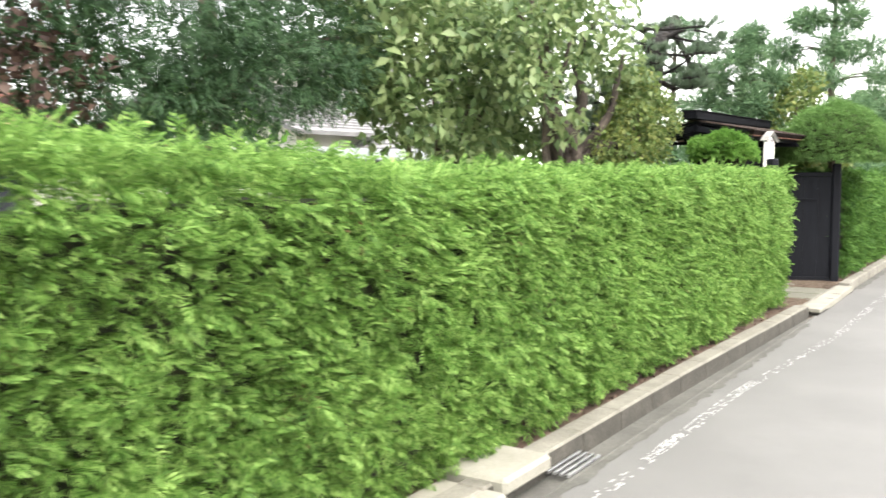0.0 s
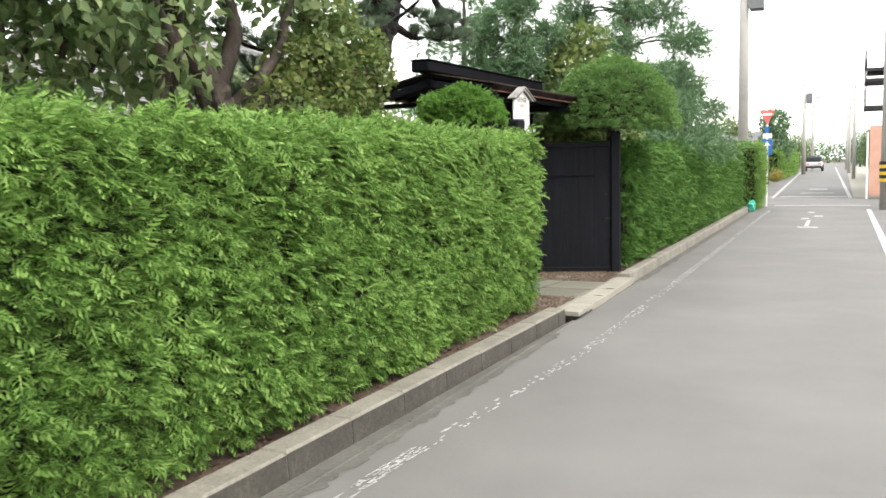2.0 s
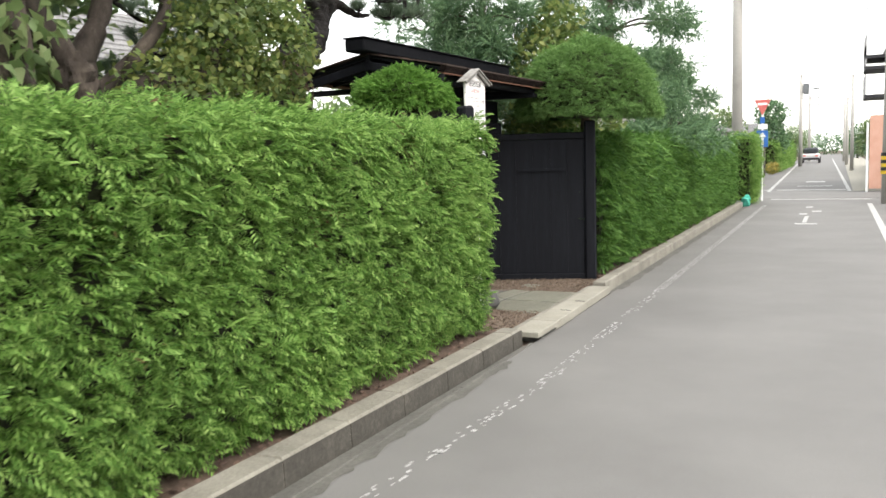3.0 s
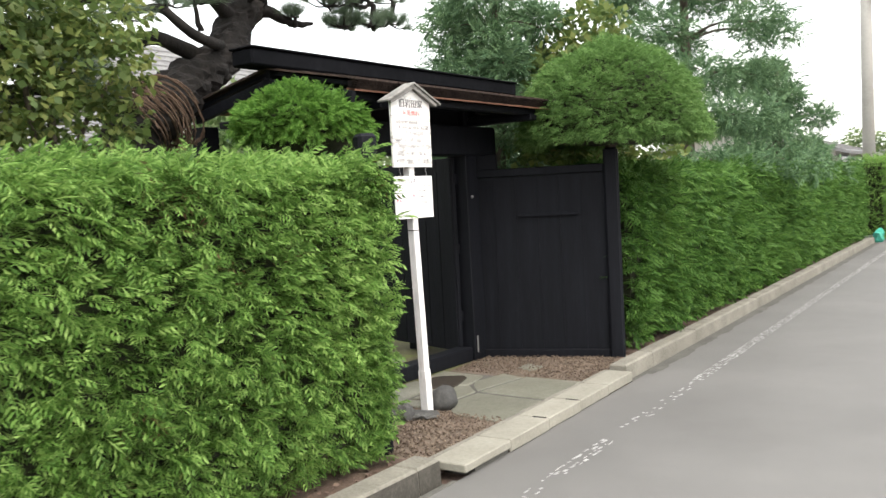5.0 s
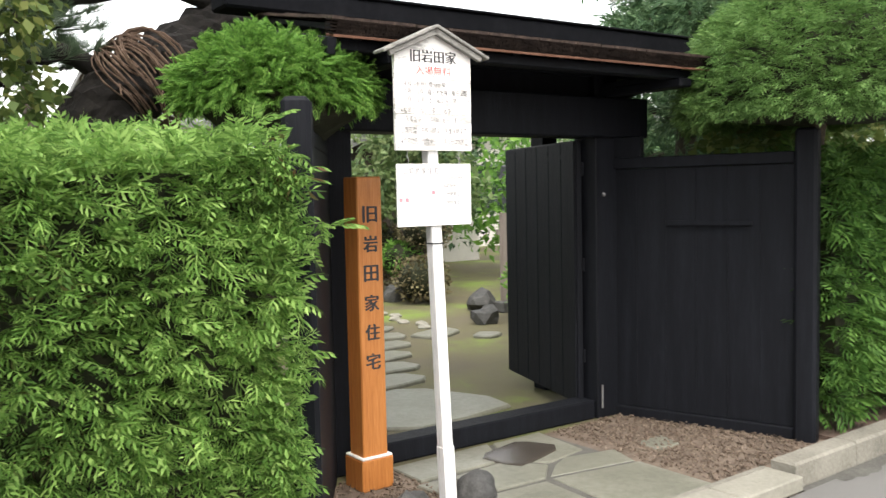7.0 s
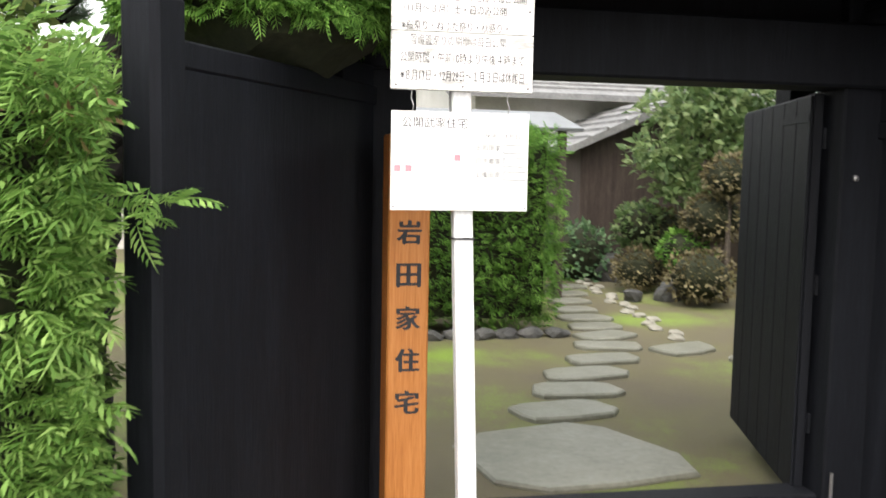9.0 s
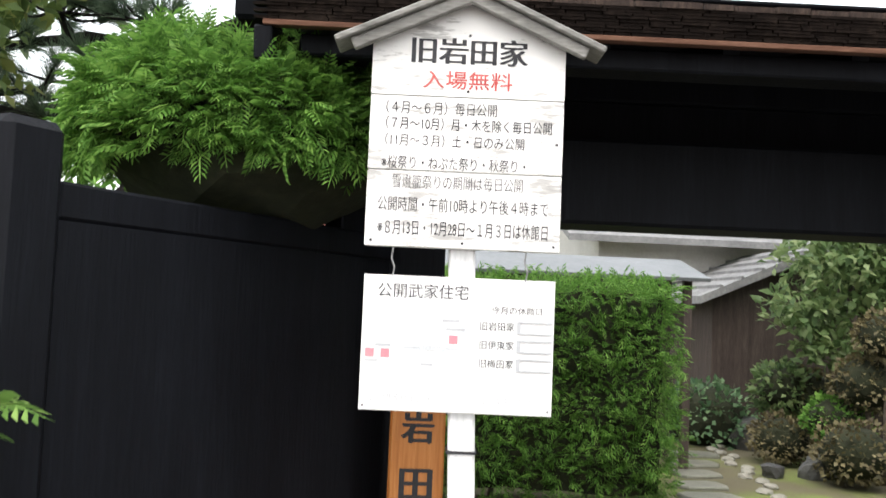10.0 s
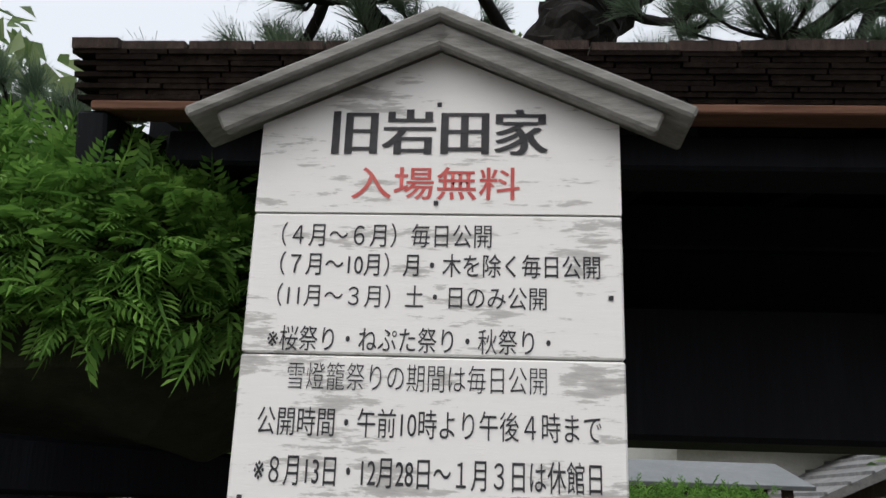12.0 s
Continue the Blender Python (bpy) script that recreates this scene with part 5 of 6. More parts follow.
conifer("blue-green conifer with layered boughs behind the gate", (-3.3, 14.9), 4.0, 0.85, 1.7, 7, 101, size=0.16, per=200)
conifer("tall layered conifer rising behind the clipped hedge", (-2.7, 19.6), 5.6, 1.75, 1.75, 7, 102, per=300, size=0.18)
conifer("smaller bushy conifer behind the clipped hedge", (-2.5, 24.5), 3.6, 1.0, 1.5, 5, 103, per=200)
conifer("dark conifer far back in the garden", (-6.5, 20.5), 5.2, 1.5, 1.6, 7, 104, per=90)
light_tree = thing("young_tree", "light green young tree beside the topiary", "tree", (-2.55, 15.2, 0.05))
limb(light_tree, ((-2.55, 15.2, 0.05), (-2.5, 15.2, 1.5), (-2.45, 15.25, 2.9)), 0.06, 0.02, M_TWIG, 111, "trunk")
crown(light_tree, [(-2.5, 15.2, 2.7, 0.5, 0.55, 0.5, 900), (-2.45, 15.5, 3.2, 0.4, 0.45, 0.35, 600), (-2.6, 14.9, 2.2, 0.4, 0.4, 0.4, 500), (-2.3, 15.3, 2.0, 0.45, 0.7, 0.35, 800), (-2.2, 16.2, 1.95, 0.45, 0.8, 0.35, 700), (-2.5, 14.5, 1.95, 0.4, 0.4, 0.25, 400)], SMALL_LEAF, 0.09, M_MAPLE, 112, outward=0.5)

# ---- the inner garden ----
hedge("garden_hedge", "dark green clipped hedge inside the garden", -7.7, -6.9, 10.3, 13.55, 0.12, 1.86, 900, 0.10, 6, faces="fet", template=COARSE_FROND, mat=M_TOPIARY)
edge_stones = thing("edging_stones", "row of small stones at the foot of the garden hedge", "edging", (-6.78, 12.0, 0.045), kind="structure")
for k in range(14):
    part("stone", boulder((0.08, 0.12, 0.06), 30 + k), M_STONE, edge_stones).location = (0.02 * math.sin(k * 2), -1.5 + k * 0.23, 0.03)
stone_path = thing("stepping_stones", "winding path of flat grey stepping stones", "path", (0, 0, 0), kind="structure")


def slab_stone(owner, x, y, lx, ly, turn, seed, mat=M_FLAG, h=0.035, z=0.045):
    bm = bmesh.new()
    rnd = random.Random(seed)
    n = 9
    vs = []
    for k in range(n):
        a = 2 * math.pi * k / n
        r = rnd.uniform(0.86, 1.1)
        c, s = math.cos(a), math.sin(a)
        q = 0.55
        vs.append(bm.verts.new((math.copysign(abs(c) ** q, c) * lx / 2 * r, math.copysign(abs(s) ** q, s) * ly / 2 * r, 0)))
    f = bm.faces.new(vs)
    g = bmesh.ops.extrude_face_region(bm, geom=[f])
    tv = [v for v in g["geom"] if isinstance(v, bmesh.types.BMVert)]
    bmesh.ops.translate(bm, vec=(0, 0, h), verts=tv)
    bmesh.ops.bevel(bm, geom=[e for e in bm.edges if e.verts[0] in tv and e.verts[1] in tv], offset=0.012, segments=1, affect="EDGES")
    ob = part("stepping_stone", bm, mat, owner)
    ob.location, ob.rotation_euler = (x, y, z), (0, 0, turn)
    return ob


slab_stone(stone_path, -3.62, 12.38, 1.05, 1.05, 0.2, 1, h=0.025)
for k, (x, y, lx, ly, tn) in enumerate(((-4.40, 12.65, 0.36, 0.68, 0.1), (-4.87, 12.90, 0.36, 0.62, -0.1), (-5.32, 13.16, 0.36, 0.66, 0.15), (-5.76, 13.47, 0.34, 0.62, 0.1), (-6.24, 13.74, 0.34, 0.56, -0.2), (-6.68, 13.92, 0.34, 0.58, 0.2), (-7.12, 14.0, 0.34, 0.55, 0.1), (-7.6, 14.08, 0.34, 0.55, 0.0), (-8.12, 14.19, 0.34, 0.5, 0.1), (-8.7, 14.35, 0.36, 0.5, 0.2), (-9.3, 14.55, 0.36, 0.5, 0.1), (-9.92, 14.8, 0.38, 0.5, 0.0), (-6.05, 14.35, 0.36, 0.62, 0.3), (-5.6, 14.65, 0.25, 0.3, 0.5))):
    slab_stone(stone_path, x, y, lx, ly, tn, 10 + k)
path_edge = thing("path_edging", "line of small pale stones edging the path", "edging", (0, 0, 0.045), kind="structure")
for k in range(20):
    t = k / 19
    part("stone", boulder((0.09, 0.07, 0.035), 50 + k), M_SLAB, path_edge).location = (-6.5 - 4.6 * t, 14.52 + 0.85 * t + 0.08 * math.sin(k * 1.9), 0.01)


def ball_shrub(label, c, r, h, seed, mat=M_AZALEA, n=900, size=0.05, z0=0.045, stem=False):
    owner = thing("clipped_shrub", label, "shrub", (c[0], c[1], z0), group="clipped garden shrubs")
    if stem:
        limb(owner, ((c[0], c[1], 0.045), (c[0] + 0.05, c[1] - 0.04, h * 0.5), (c[0], c[1], h)), 0.04, 0.02, M_TWIG, seed, "stem", 6)
    crown(owner, [(c[0], c[1], h, r, r, r * 0.8, n)], SMALL_LEAF, size, mat, seed, "foliage", outward=0.8, shell=0.8, jitter=0.4)
    # solid ball within the leaves, inner shade painted by its dark colour
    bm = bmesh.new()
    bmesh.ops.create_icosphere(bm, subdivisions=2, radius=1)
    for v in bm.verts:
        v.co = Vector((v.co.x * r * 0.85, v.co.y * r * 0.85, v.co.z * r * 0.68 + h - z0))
    part("shade_core", bm, M_HEDGESHADE, owner)
    return owner


ball_shrub("rounded brownish clipped azalea", (-9.5, 15.6), 0.34, 0.32, 201)
ball_shrub("rounded brownish clipped azalea beside dark rocks", (-8.3, 15.75), 0.38, 0.38, 202)
ball_shrub("brownish clipped azalea farther back", (-9.9, 16.1), 0.42, 0.75, 203, stem=True)
ball_shrub("cloud-pruned azalea on a stem", (-8.75, 16.15), 0.38, 1.02, 204, stem=True)
ball_shrub("cloud-pruned azalea pad high on a stem", (-8.5, 16.2), 0.32, 1.5, 205, stem=True)
ball_shrub("low green clipped shrub", (-9.0, 15.95), 0.34, 0.6, 206, M_TOPIARY, stem=True)
ball_shrub("fresh green shrub by the shed", (-9.9, 15.8), 0.34, 0.85, 207, M_BROAD, size=0.09, n=500, stem=True)
ball_shrub("low grey-green ground cover", (-11.0, 15.3), 0.6, 0.35, 208, M_BLUECON, size=0.08)
ball_shrub("rounded green shrub beyond the gate", (-6.0, 15.8), 0.45, 0.5, 209, M_TOPIARY)
for k, (x, y, r) in enumerate(((-8.85, 15.75, 0.2), (-8.75, 15.6, 0.14), (-8.75, 15.15, 0.12), (-7.2, 15.9, 0.17), (-10.6, 15.75, 0.25), (-6.3, 15.2, 0.14))):
    rk = thing("garden_rock", "dark mossy garden rock", "rock", (x, y, 0.045), group="garden rocks")
    part("stone", boulder((r, r * 1.1, r * 0.9), 70 + k, rough=0.5), M_STONE, rk).location = (0, 0, r * 0.5)
gtree = thing("garden_tree", "light-leaved garden tree in front of the shed", "tree", (-9.7, 16.6, 0.05))
limb(gtree, ((-9.7, 16.6, 0.05), (-9.65, 16.6, 1.0), (-9.6, 16.5, 2.6)), 0.07, 0.03, M_TWIG, 121, "trunk")
crown(gtree, [(-9.5, 16.2, 2.3, 0.6, 0.7, 0.35, 700), (-9.5, 15.9, 1.75, 0.5, 0.5, 0.28, 500), (-9.6, 16.9, 2.6, 0.8, 0.9, 0.4, 900), (-9.3, 16.8, 1.9, 0.5, 0.6, 0.3, 500), (-9.4, 17.3, 1.5, 0.5, 0.5, 0.3, 400), (-9.3, 16.0, 1.35, 0.3, 0.4, 0.2, 250), (-9.6, 16.6, 3.2, 0.9, 1.0, 0.4, 800)], BROAD_LEAF, 0.14, M_BROAD, 122, outward=0.4, shell=0.2)
for k, (x, y, z, r) in enumerate(((-14.5, 11.0, 2.6, 1.6), (-13, 19.5, 2.6, 1.8), (-10.5, 19.5, 2.2, 1.5), (-7.5, 18.3, 2.0, 1.2), (-5.2, 17.6, 1.9, 1.0), (-9.5, 8.0, 2.4, 1.5), (-10, 23, 2.6, 2.0), (-17, 15.5, 3.0, 1.8))):
    tr = thing("garden_tree", "leafy green tree deep in the garden", "tree", (x, y, 0.05), group="background garden trees")
    limb(tr, ((x, y, 0.05), (x + 0.1, y, z * 0.6), (x, y + 0.1, z)), 0.12, 0.05, M_TWIG, 130 + k, "trunk")
    crown(tr, [(x, y, z * 0.55, r * 0.9, r, r * 0.55, 900), (x, y + r * 0.3, z, r * 0.7, r * 0.8, r * 0.5, 700)], BROAD_LEAF, 0.17, (M_BROAD, M_DARKCON, M_TOPIARY)[k % 3], 140 + k, outward=0.5, shell=0.3)

# ---- buildings in the garden ----
M_PLANKWALL = rough_surface("dark_brown_board_wall", (0.02, 0.014, 0.012), (0.05, 0.036, 0.03), (0.085, 0.065, 0.055), grain=16, stain=3, rough=0.8, bump=0.4, stretch=(6, 6, 0.6))
M_SHEET = rough_surface("grey_sheet_roofing", (0.11, 0.12, 0.125), (0.15, 0.16, 0.165), (0.20, 0.21, 0.22), grain=14, stain=2, rough=0.5, bump=0.1, metal=0.2)
M_TILE = rough_surface("grey_roof_tile", (0.10, 0.10, 0.10), (0.18, 0.18, 0.18), (0.28, 0.28, 0.27), grain=20, stain=4, rough=0.7, bump=0.4)
M_PLASTER = rough_surface("pale_plaster", (0.48, 0.46, 0.42), (0.60, 0.58, 0.54), (0.70, 0.68, 0.64), grain=30, stain=1.2, rough=0.9, bump=0.2)
M_GLASS = rough_surface("dark_window_glass", (0.02, 0.025, 0.03), (0.035, 0.04, 0.045), (0.06, 0.065, 0.07), rough=0.08, bump=0.0, gloss=0.6)


def gable_house(name, label, x0, x1, y0, y1, wall_h, ridge_h, wall_mat, roof_mat, along="x", over=0.3, windows=(), category="house"):
    """A house with four walls, a thick gable roof with overhang, and windows (side, position, sill, width, height)."""
    cx, cy = (x0 + x1) / 2, (y0 + y1) / 2
    owner = thing(name, label, category, (cx, cy, 0))
    bx, by = (x1 - x0) / 2, (y1 - y0) / 2
    wall = part("wall", box(-bx, bx, -by, by, 0.0, wall_h), wall_mat, owner)
    hw = by if along == "x" else bx
    ln = (bx if along == "x" else by) + over
    bm = bmesh.new()
    rise = ridge_h - wall_h
    ex = hw + over
    ez = wall_h - rise * over / hw
    prof = [(-ex, ez), (0, ridge_h), (ex, ez), (ex, ez + 0.1), (0, ridge_h + 0.12), (-ex, ez + 0.1)]

    def put(a, u, z):
        return (a, u, z) if along == "x" else (u, a, z)

    A = [bm.verts.new(put(-ln, u, z)) for u, z in prof]
    B = [bm.verts.new(put(ln, u, z)) for u, z in prof]
    for quad in ((0, 1, 4, 5), (1, 2, 3, 4)):
        bm.faces.new([A[i] for i in quad])
        bm.faces.new([B[i] for i in quad[::-1]])
    for i in range(6):
        bm.faces.new((A[i], A[(i + 1) % 6], B[(i + 1) % 6], B[i]))
    roof_ob = part("roof", bm, roof_mat, owner)
    for s in (-1, 1):
        bm = bmesh.new()
        t0 = [bm.verts.new(put(s * (ln - over), u, z)) for u, z in ((-hw, wall_h), (hw, wall_h), (0, ridge_h))]
        t1 = [bm.verts.new(put(s * (ln - over - 0.1), u, z)) for u, z in ((-hw, wall_h), (hw, wall_h), (0, ridge_h))]
        bm.faces.new(t0), bm.faces.new(t1)
        for i in range(3):
            bm.faces.new((t0[i], t0[(i + 1) % 3], t1[(i + 1) % 3], t1[i]))
        part("gable", bm, wall_mat, owner)
    rows = max(3, int(math.hypot(ex, rise) / 0.28))
    for s in (-1, 1):
        for k in range(1, rows):
            f = k / rows
            u, z = s * ex * (1 - f), ez + 0.1 + (ridge_h + 0.02 - ez) * f
            part("roof_batten", box(*((-ln, ln, u - 0.02, u + 0.02) if along == "x" else (u - 0.02, u + 0.02, -ln, ln)), z - 0.01, z + 0.03), roof_mat, roof_ob)
    for side, pos, sill, w, h in windows:
        if side == "E":
            fr, pn = box(bx - 0.02, bx + 0.05, pos - w / 2 - 0.05, pos + w / 2 + 0.05, sill - 0.05, sill + h + 0.05), box(bx + 0.051, bx + 0.06, pos - w / 2, pos + w / 2, sill, sill + h)
        elif side == "S":
            fr, pn = box(pos - w / 2 - 0.05, pos + w / 2 + 0.05, -by - 0.05, -by + 0.02, sill - 0.05, sill + h + 0.05), box(pos - w / 2, pos + w / 2, -by - 0.06, -by - 0.051, sill, sill + h)
        else:
            fr, pn = box(-bx - 0.05, -bx + 0.02, pos - w / 2 - 0.05, pos + w / 2 + 0.05, sill - 0.05, sill + h + 0.05), box(-bx - 0.06, -bx - 0.051, pos - w / 2, pos + w / 2, sill, sill + h)
        win = part("window", fr, M_SHEET, owner)
        part("pane", pn, M_GLASS, win)
    return owner


gable_house("garden_shed", "dark brown board shed with a grey gable roof", -14.5, -11.2, 15.45, 18.2, 1.9, 2.5, M_PLANKWALL, M_TILE, "x", 0.25, category="shed")
lean_to = thing("lean_to_roof", "low grey sheet-metal lean-to roof behind the garden hedge", "roof", (-9.4, 13.2, 0))
part("roof_sheet", box(-0.5, 0.5, -2.2, 1.35, -0.02, 0.02, 0.004, Matrix.Translation((0, 0, 2.12)) @ Matrix.Rotation(radians(14), 4, "Y")), M_SHEET, lean_to)
part("wall", box(-0.40, -0.3, -2.1, 1.2, 0.045, 2.12), M_PLANKWALL, lean_to)
for y in (-2.0, -0.4, 1.15):
    part("post", box(0.3, 0.38, y - 0.04, y + 0.04, 0.045, 2.0), M_PLANKWALL, lean_to)
gable_house("main_house", "old house with pale plaster wall and grey roof", -21, -13.5, 14.5, 21.0, 2.9, 4.2, M_PLASTER, M_TILE, "y", 0.6, windows=(("E", -1.5, 0.9, 1.6, 1.2), ("E", 1.2, 0.9, 1.6, 1.2)))
gable_house("neighbour_house", "neighbouring house with a grey-green hipped roof", -24, -17, 22, 31, 3.6, 6.4, M_PLASTER, M_TILE, "y", 0.6, windows=(("E", -2, 1.0, 1.8, 1.2), ("E", 1.5, 1.0, 1.8, 1.2)))
gable_house("neighbour_house", "neighbouring house with a reddish roof beyond the trees", -21, -15.5, 3, 10, 2.5, 3.6, M_PLASTER, rough_surface("red_roof", (0.14, 0.06, 0.05), (0.22, 0.09, 0.075), (0.28, 0.13, 0.11), grain=20, stain=4), "y", 0.5, windows=(("E", 1.5, 0.9, 1.6, 1.2),))

# ---- the step block by the kerb ----
step_block = thing("step_block", "pale concrete step blocks bridging the gutter", "step", (-1.58, 3.35, 0.0))
part("block", box(-0.22, 0.36, -0.26, 0.27, 0.05, 0.15, 0.022), M_SLAB, step_block)
part("block", box(-0.02, 0.40, -0.82, -0.30, 0.0, 0.105, 0.02), M_SLAB, step_block)
foot_stone = thing("foot_stone", "dark rounded stone beside the step block", "stone", (-1.86, 3.0, 0.07))
part("stone", boulder((0.12, 0.14, 0.09), 98), M_STONE, foot_stone).location = (0, 0, 0.03)
grate = thing("gutter_grate", "small steel gutter grate beside the step block", "grate", (-1.205, 3.87, 0.0))
for k in range(4):
    part("bar", box(-0.075 + k * 0.043, -0.055 + k * 0.043, -0.22, 0.22, 0.009, 0.03, 0.003), M_STEEL, grate)

# ---- the low board panel in the garden ----
M_GREYBOARD = rough_surface("silvered_boards", (0.13, 0.105, 0.09), (0.20, 0.17, 0.15), (0.28, 0.245, 0.22), grain=16, stain=3, rough=0.85, bump=0.4, stretch=(6, 6, 0.6))
panel = thing("board_panel", "low grey-brown board fence panel on a stone foot", "fence", (-6.85, 16.64, 0.045))
for k in range(9):
    part("board", box(-0.012, 0.012, -0.72 + k * 0.16, -0.565 + k * 0.16, 0.14, 1.22, 0.003), M_GREYBOARD, panel)
part("rail", box(-0.05, -0.0125, -0.74, 0.74, 0.95, 1.02, 0.004), M_GREYBOARD, panel)
part("stone_foot", box(-0.09, 0.09, -0.76, 0.76, 0.0, 0.139, 0.015), M_STONE, panel)

# ---- loose bark chips and litter ----
chip_rng = np.random.default_rng(5)
cp = []
for x0, x1, y0, y1, n in ((-2.3, -1.36, 10.5, 11.45, 2600), (-2.6, -1.36, 12.65, 13.6, 2800), (-2.6, -2.1, 10.9, 11.5, 500)):
    cp.append(np.stack((chip_rng.uniform(x0, x1, n), chip_rng.uniform(y0, y1, n), chip_rng.uniform(0.052, 0.064, n)), 1))
cp = np.concatenate(cp)
nrm = np.tile((0.0, 0, 0.4), (len(cp), 1)) + chip_rng.normal(0, 0.2, (len(cp), 3))
cax = frames_from(np.cross(nrm, chip_rng.normal(0, 1, (len(cp), 3))), 1.0, chip_rng, lean=0, jitter=0.3)
CHIP = (np.array([(-.5, -.25, 0), (.5, -.2, 0.05), (.45, .25, 0.1), (-.5, .2, 0), (-.5, -.25, .12), (.5, -.2, .17), (.45, .25, .22), (-.5, .2, .12)], float), np.array([(4, 5, 6, 7), (0, 1, 5, 4), (1, 2, 6, 5), (2, 3, 7, 6), (3, 0, 4, 7)]))
M_CHIPS = leaf_material("loose_bark_chips", (0.07, 0.05, 0.035), (0.14, 0.105, 0.078), (0.25, 0.20, 0.155), through=0.0, rough=0.9)
chips = link_mesh("bark_chips", scatter_mesh("bark_chips", CHIP, cp, cax, chip_rng.uniform(0.010, 0.026, len(cp))), M_CHIPS)
tagged(chips, "loose brown bark chips strewn on the forecourt", "bark chips", kind="stuff")
lp = np.stack((chip_rng.uniform(-1.9, -1.44, 1800), chip_rng.uniform(0, 10.4, 1800), chip_rng.uniform(0.077, 0.085, 1800)), 1)
lax = frames_from(np.cross(np.tile((0, 0, 1.0), (1800, 1)), chip_rng.normal(0, 1, (1800, 3))), 1.0, chip_rng, lean=0, jitter=0.2)
litter = link_mesh("leaf_litter", scatter_mesh("leaf_litter", SMALL_LEAF, lp, lax, chip_rng.uniform(0.015, 0.05, 1800)), rough_surface("dry_litter", (0.06, 0.035, 0.026), (0.12, 0.078, 0.06), (0.21, 0.15, 0.115)))
tagged(litter, "dry reddish leaf litter along the kerb", "leaf litter", kind="stuff")
M_WET = rough_surface("wet_patch", (0.035, 0.03, 0.024), (0.05, 0.042, 0.034), (0.07, 0.06, 0.05), grain=30, stain=5, rough=0.25, bump=0.1)
wet = slab_stone(flags, -2.36, 12.22, 0.30, 0.46, 0.2, 91, M_WET, 0.002, 0.0695)
wet.name = "wet_patch"

# ---- the far street ----
street_pole_mat = rough_surface("concrete_pole", (0.30, 0.29, 0.27), (0.40, 0.39, 0.36), (0.48, 0.47, 0.44), grain=30, stain=2, rough=0.9, bump=0.2)


def utility_pole(label, x, y, h=9.0, r=0.15, box_z=None, arms=True):
    owner = thing("utility_pole", label, "utility pole", (x, y, 0), group="utility poles")
    part("pole", tube([(0, 0, 0), (0, 0, h)], [r, r * 0.65], 14), street_pole_mat, owner, smooth=True)
    if box_z:
        tr = part("transformer", box(0.16, 0.56, -0.22, 0.22, box_z, box_z + 0.8, 0.03), M_SHEET, owner, "grey box on the pole")
        part("bracket", box(0.08, 0.158, -0.05, 0.05, box_z + 0.1, box_z + 0.7), M_STEEL, tr)
        part("lamp_arm", tube([(0.1, 0, box_z + 0.5), (1.0, 0, box_z + 0.45)], [0.025, 0.02], 6), M_STEEL, owner)
        part("lamp_head", box(0.85, 1.3, -0.1, 0.1, box_z + 0.35, box_z + 0.44, 0.02), M_SHEET, owner)
    if arms:
        for z in (h - 0.4, h - 1.1):
            arm = part("cross_arm", box(-0.9, 0.9, -0.05, 0.05, z, z + 0.09), M_STEEL, owner)
            for k in (-0.8, -0.3, 0.3, 0.8):
                part("insulator", tube([(k, 0, z + 0.09), (k, 0, z + 0.26)], [0.05, 0.03], 8), M_WHITE, arm)
    return owner


utility_pole("tall concrete utility pole with a grey box", -1.65, 30.75, 10.0, 0.165, 5.85)
utility_pole("slender utility pole far down the lane", -1.66, 77, 7.0, 0.16, 5.5, False)
utility_pole("slender utility pole far down the lane", -1.75, 102, 6.8, 0.16, None)
utility_pole("utility pole on the far side of the lane", 1.75, 61, 5.6, 0.11, None, False)
utility_pole("utility pole on the far side of the lane", 1.6, 78, 5.2, 0.13, None, False)
utility_pole("utility pole on the far side of the lane", 1.5, 96, 5.6, 0.14, None, False)
near_pole = utility_pole("grey utility pole with a striped guard", 2.22, 28.6, 9.5, 0.17)
M_STRIPE = rough_surface("yellow_band", (0.55, 0.36, 0.02), (0.68, 0.46, 0.03), (0.75, 0.55, 0.08), rough=0.5)
for k in range(6):
    part("guard_band", tube([(0, 0, 0.75 + k * 0.09), (0, 0, 0.835 + k * 0.09)], [0.195, 0.195], 14), M_STRIPE if k % 2 == 0 else M_INK, near_pole)
# cables
for k, (a, b) in enumerate((((-1.65, 30.75, 9.6), (-1.66, 77, 6.8)), ((-1.66, 77, 6.8), (-1.75, 102, 6.6)), ((2.22, 28.6, 9.0), (1.75, 61, 5.5)), ((1.75, 61, 5.5), (1.6, 78, 5.1)), ((-1.65, 30.75, 9.0), (2.22, 28.6, 8.5)))):
    A, B = Vector(a), Vector(b)
    pts = [A.lerp(B, i / 10) - Vector((0, 0, 0.5 * 4 * (i / 10) * (1 - i / 10))) for i in range(11)]
    cb = part("overhead_cable", tube(pts, [0.012] * 11, 5), M_INK)
    tagged(cb, "thin black overhead cable between poles", "cable", group="overhead cables")
road_sign = thing("road_sign", "faded red stop triangle above blue one-way sign on a pole", "road sign", (-0.92, 30.3, 0))
part("pole", tube([(0, 0, 0), (0, 0, 2.85)], [0.03, 0.03], 10), M_WHITE, road_sign)
M_SIGNRED = rough_surface("sign_red", (0.50, 0.10, 0.09), (0.58, 0.15, 0.13), (0.66, 0.26, 0.24), rough=0.4)
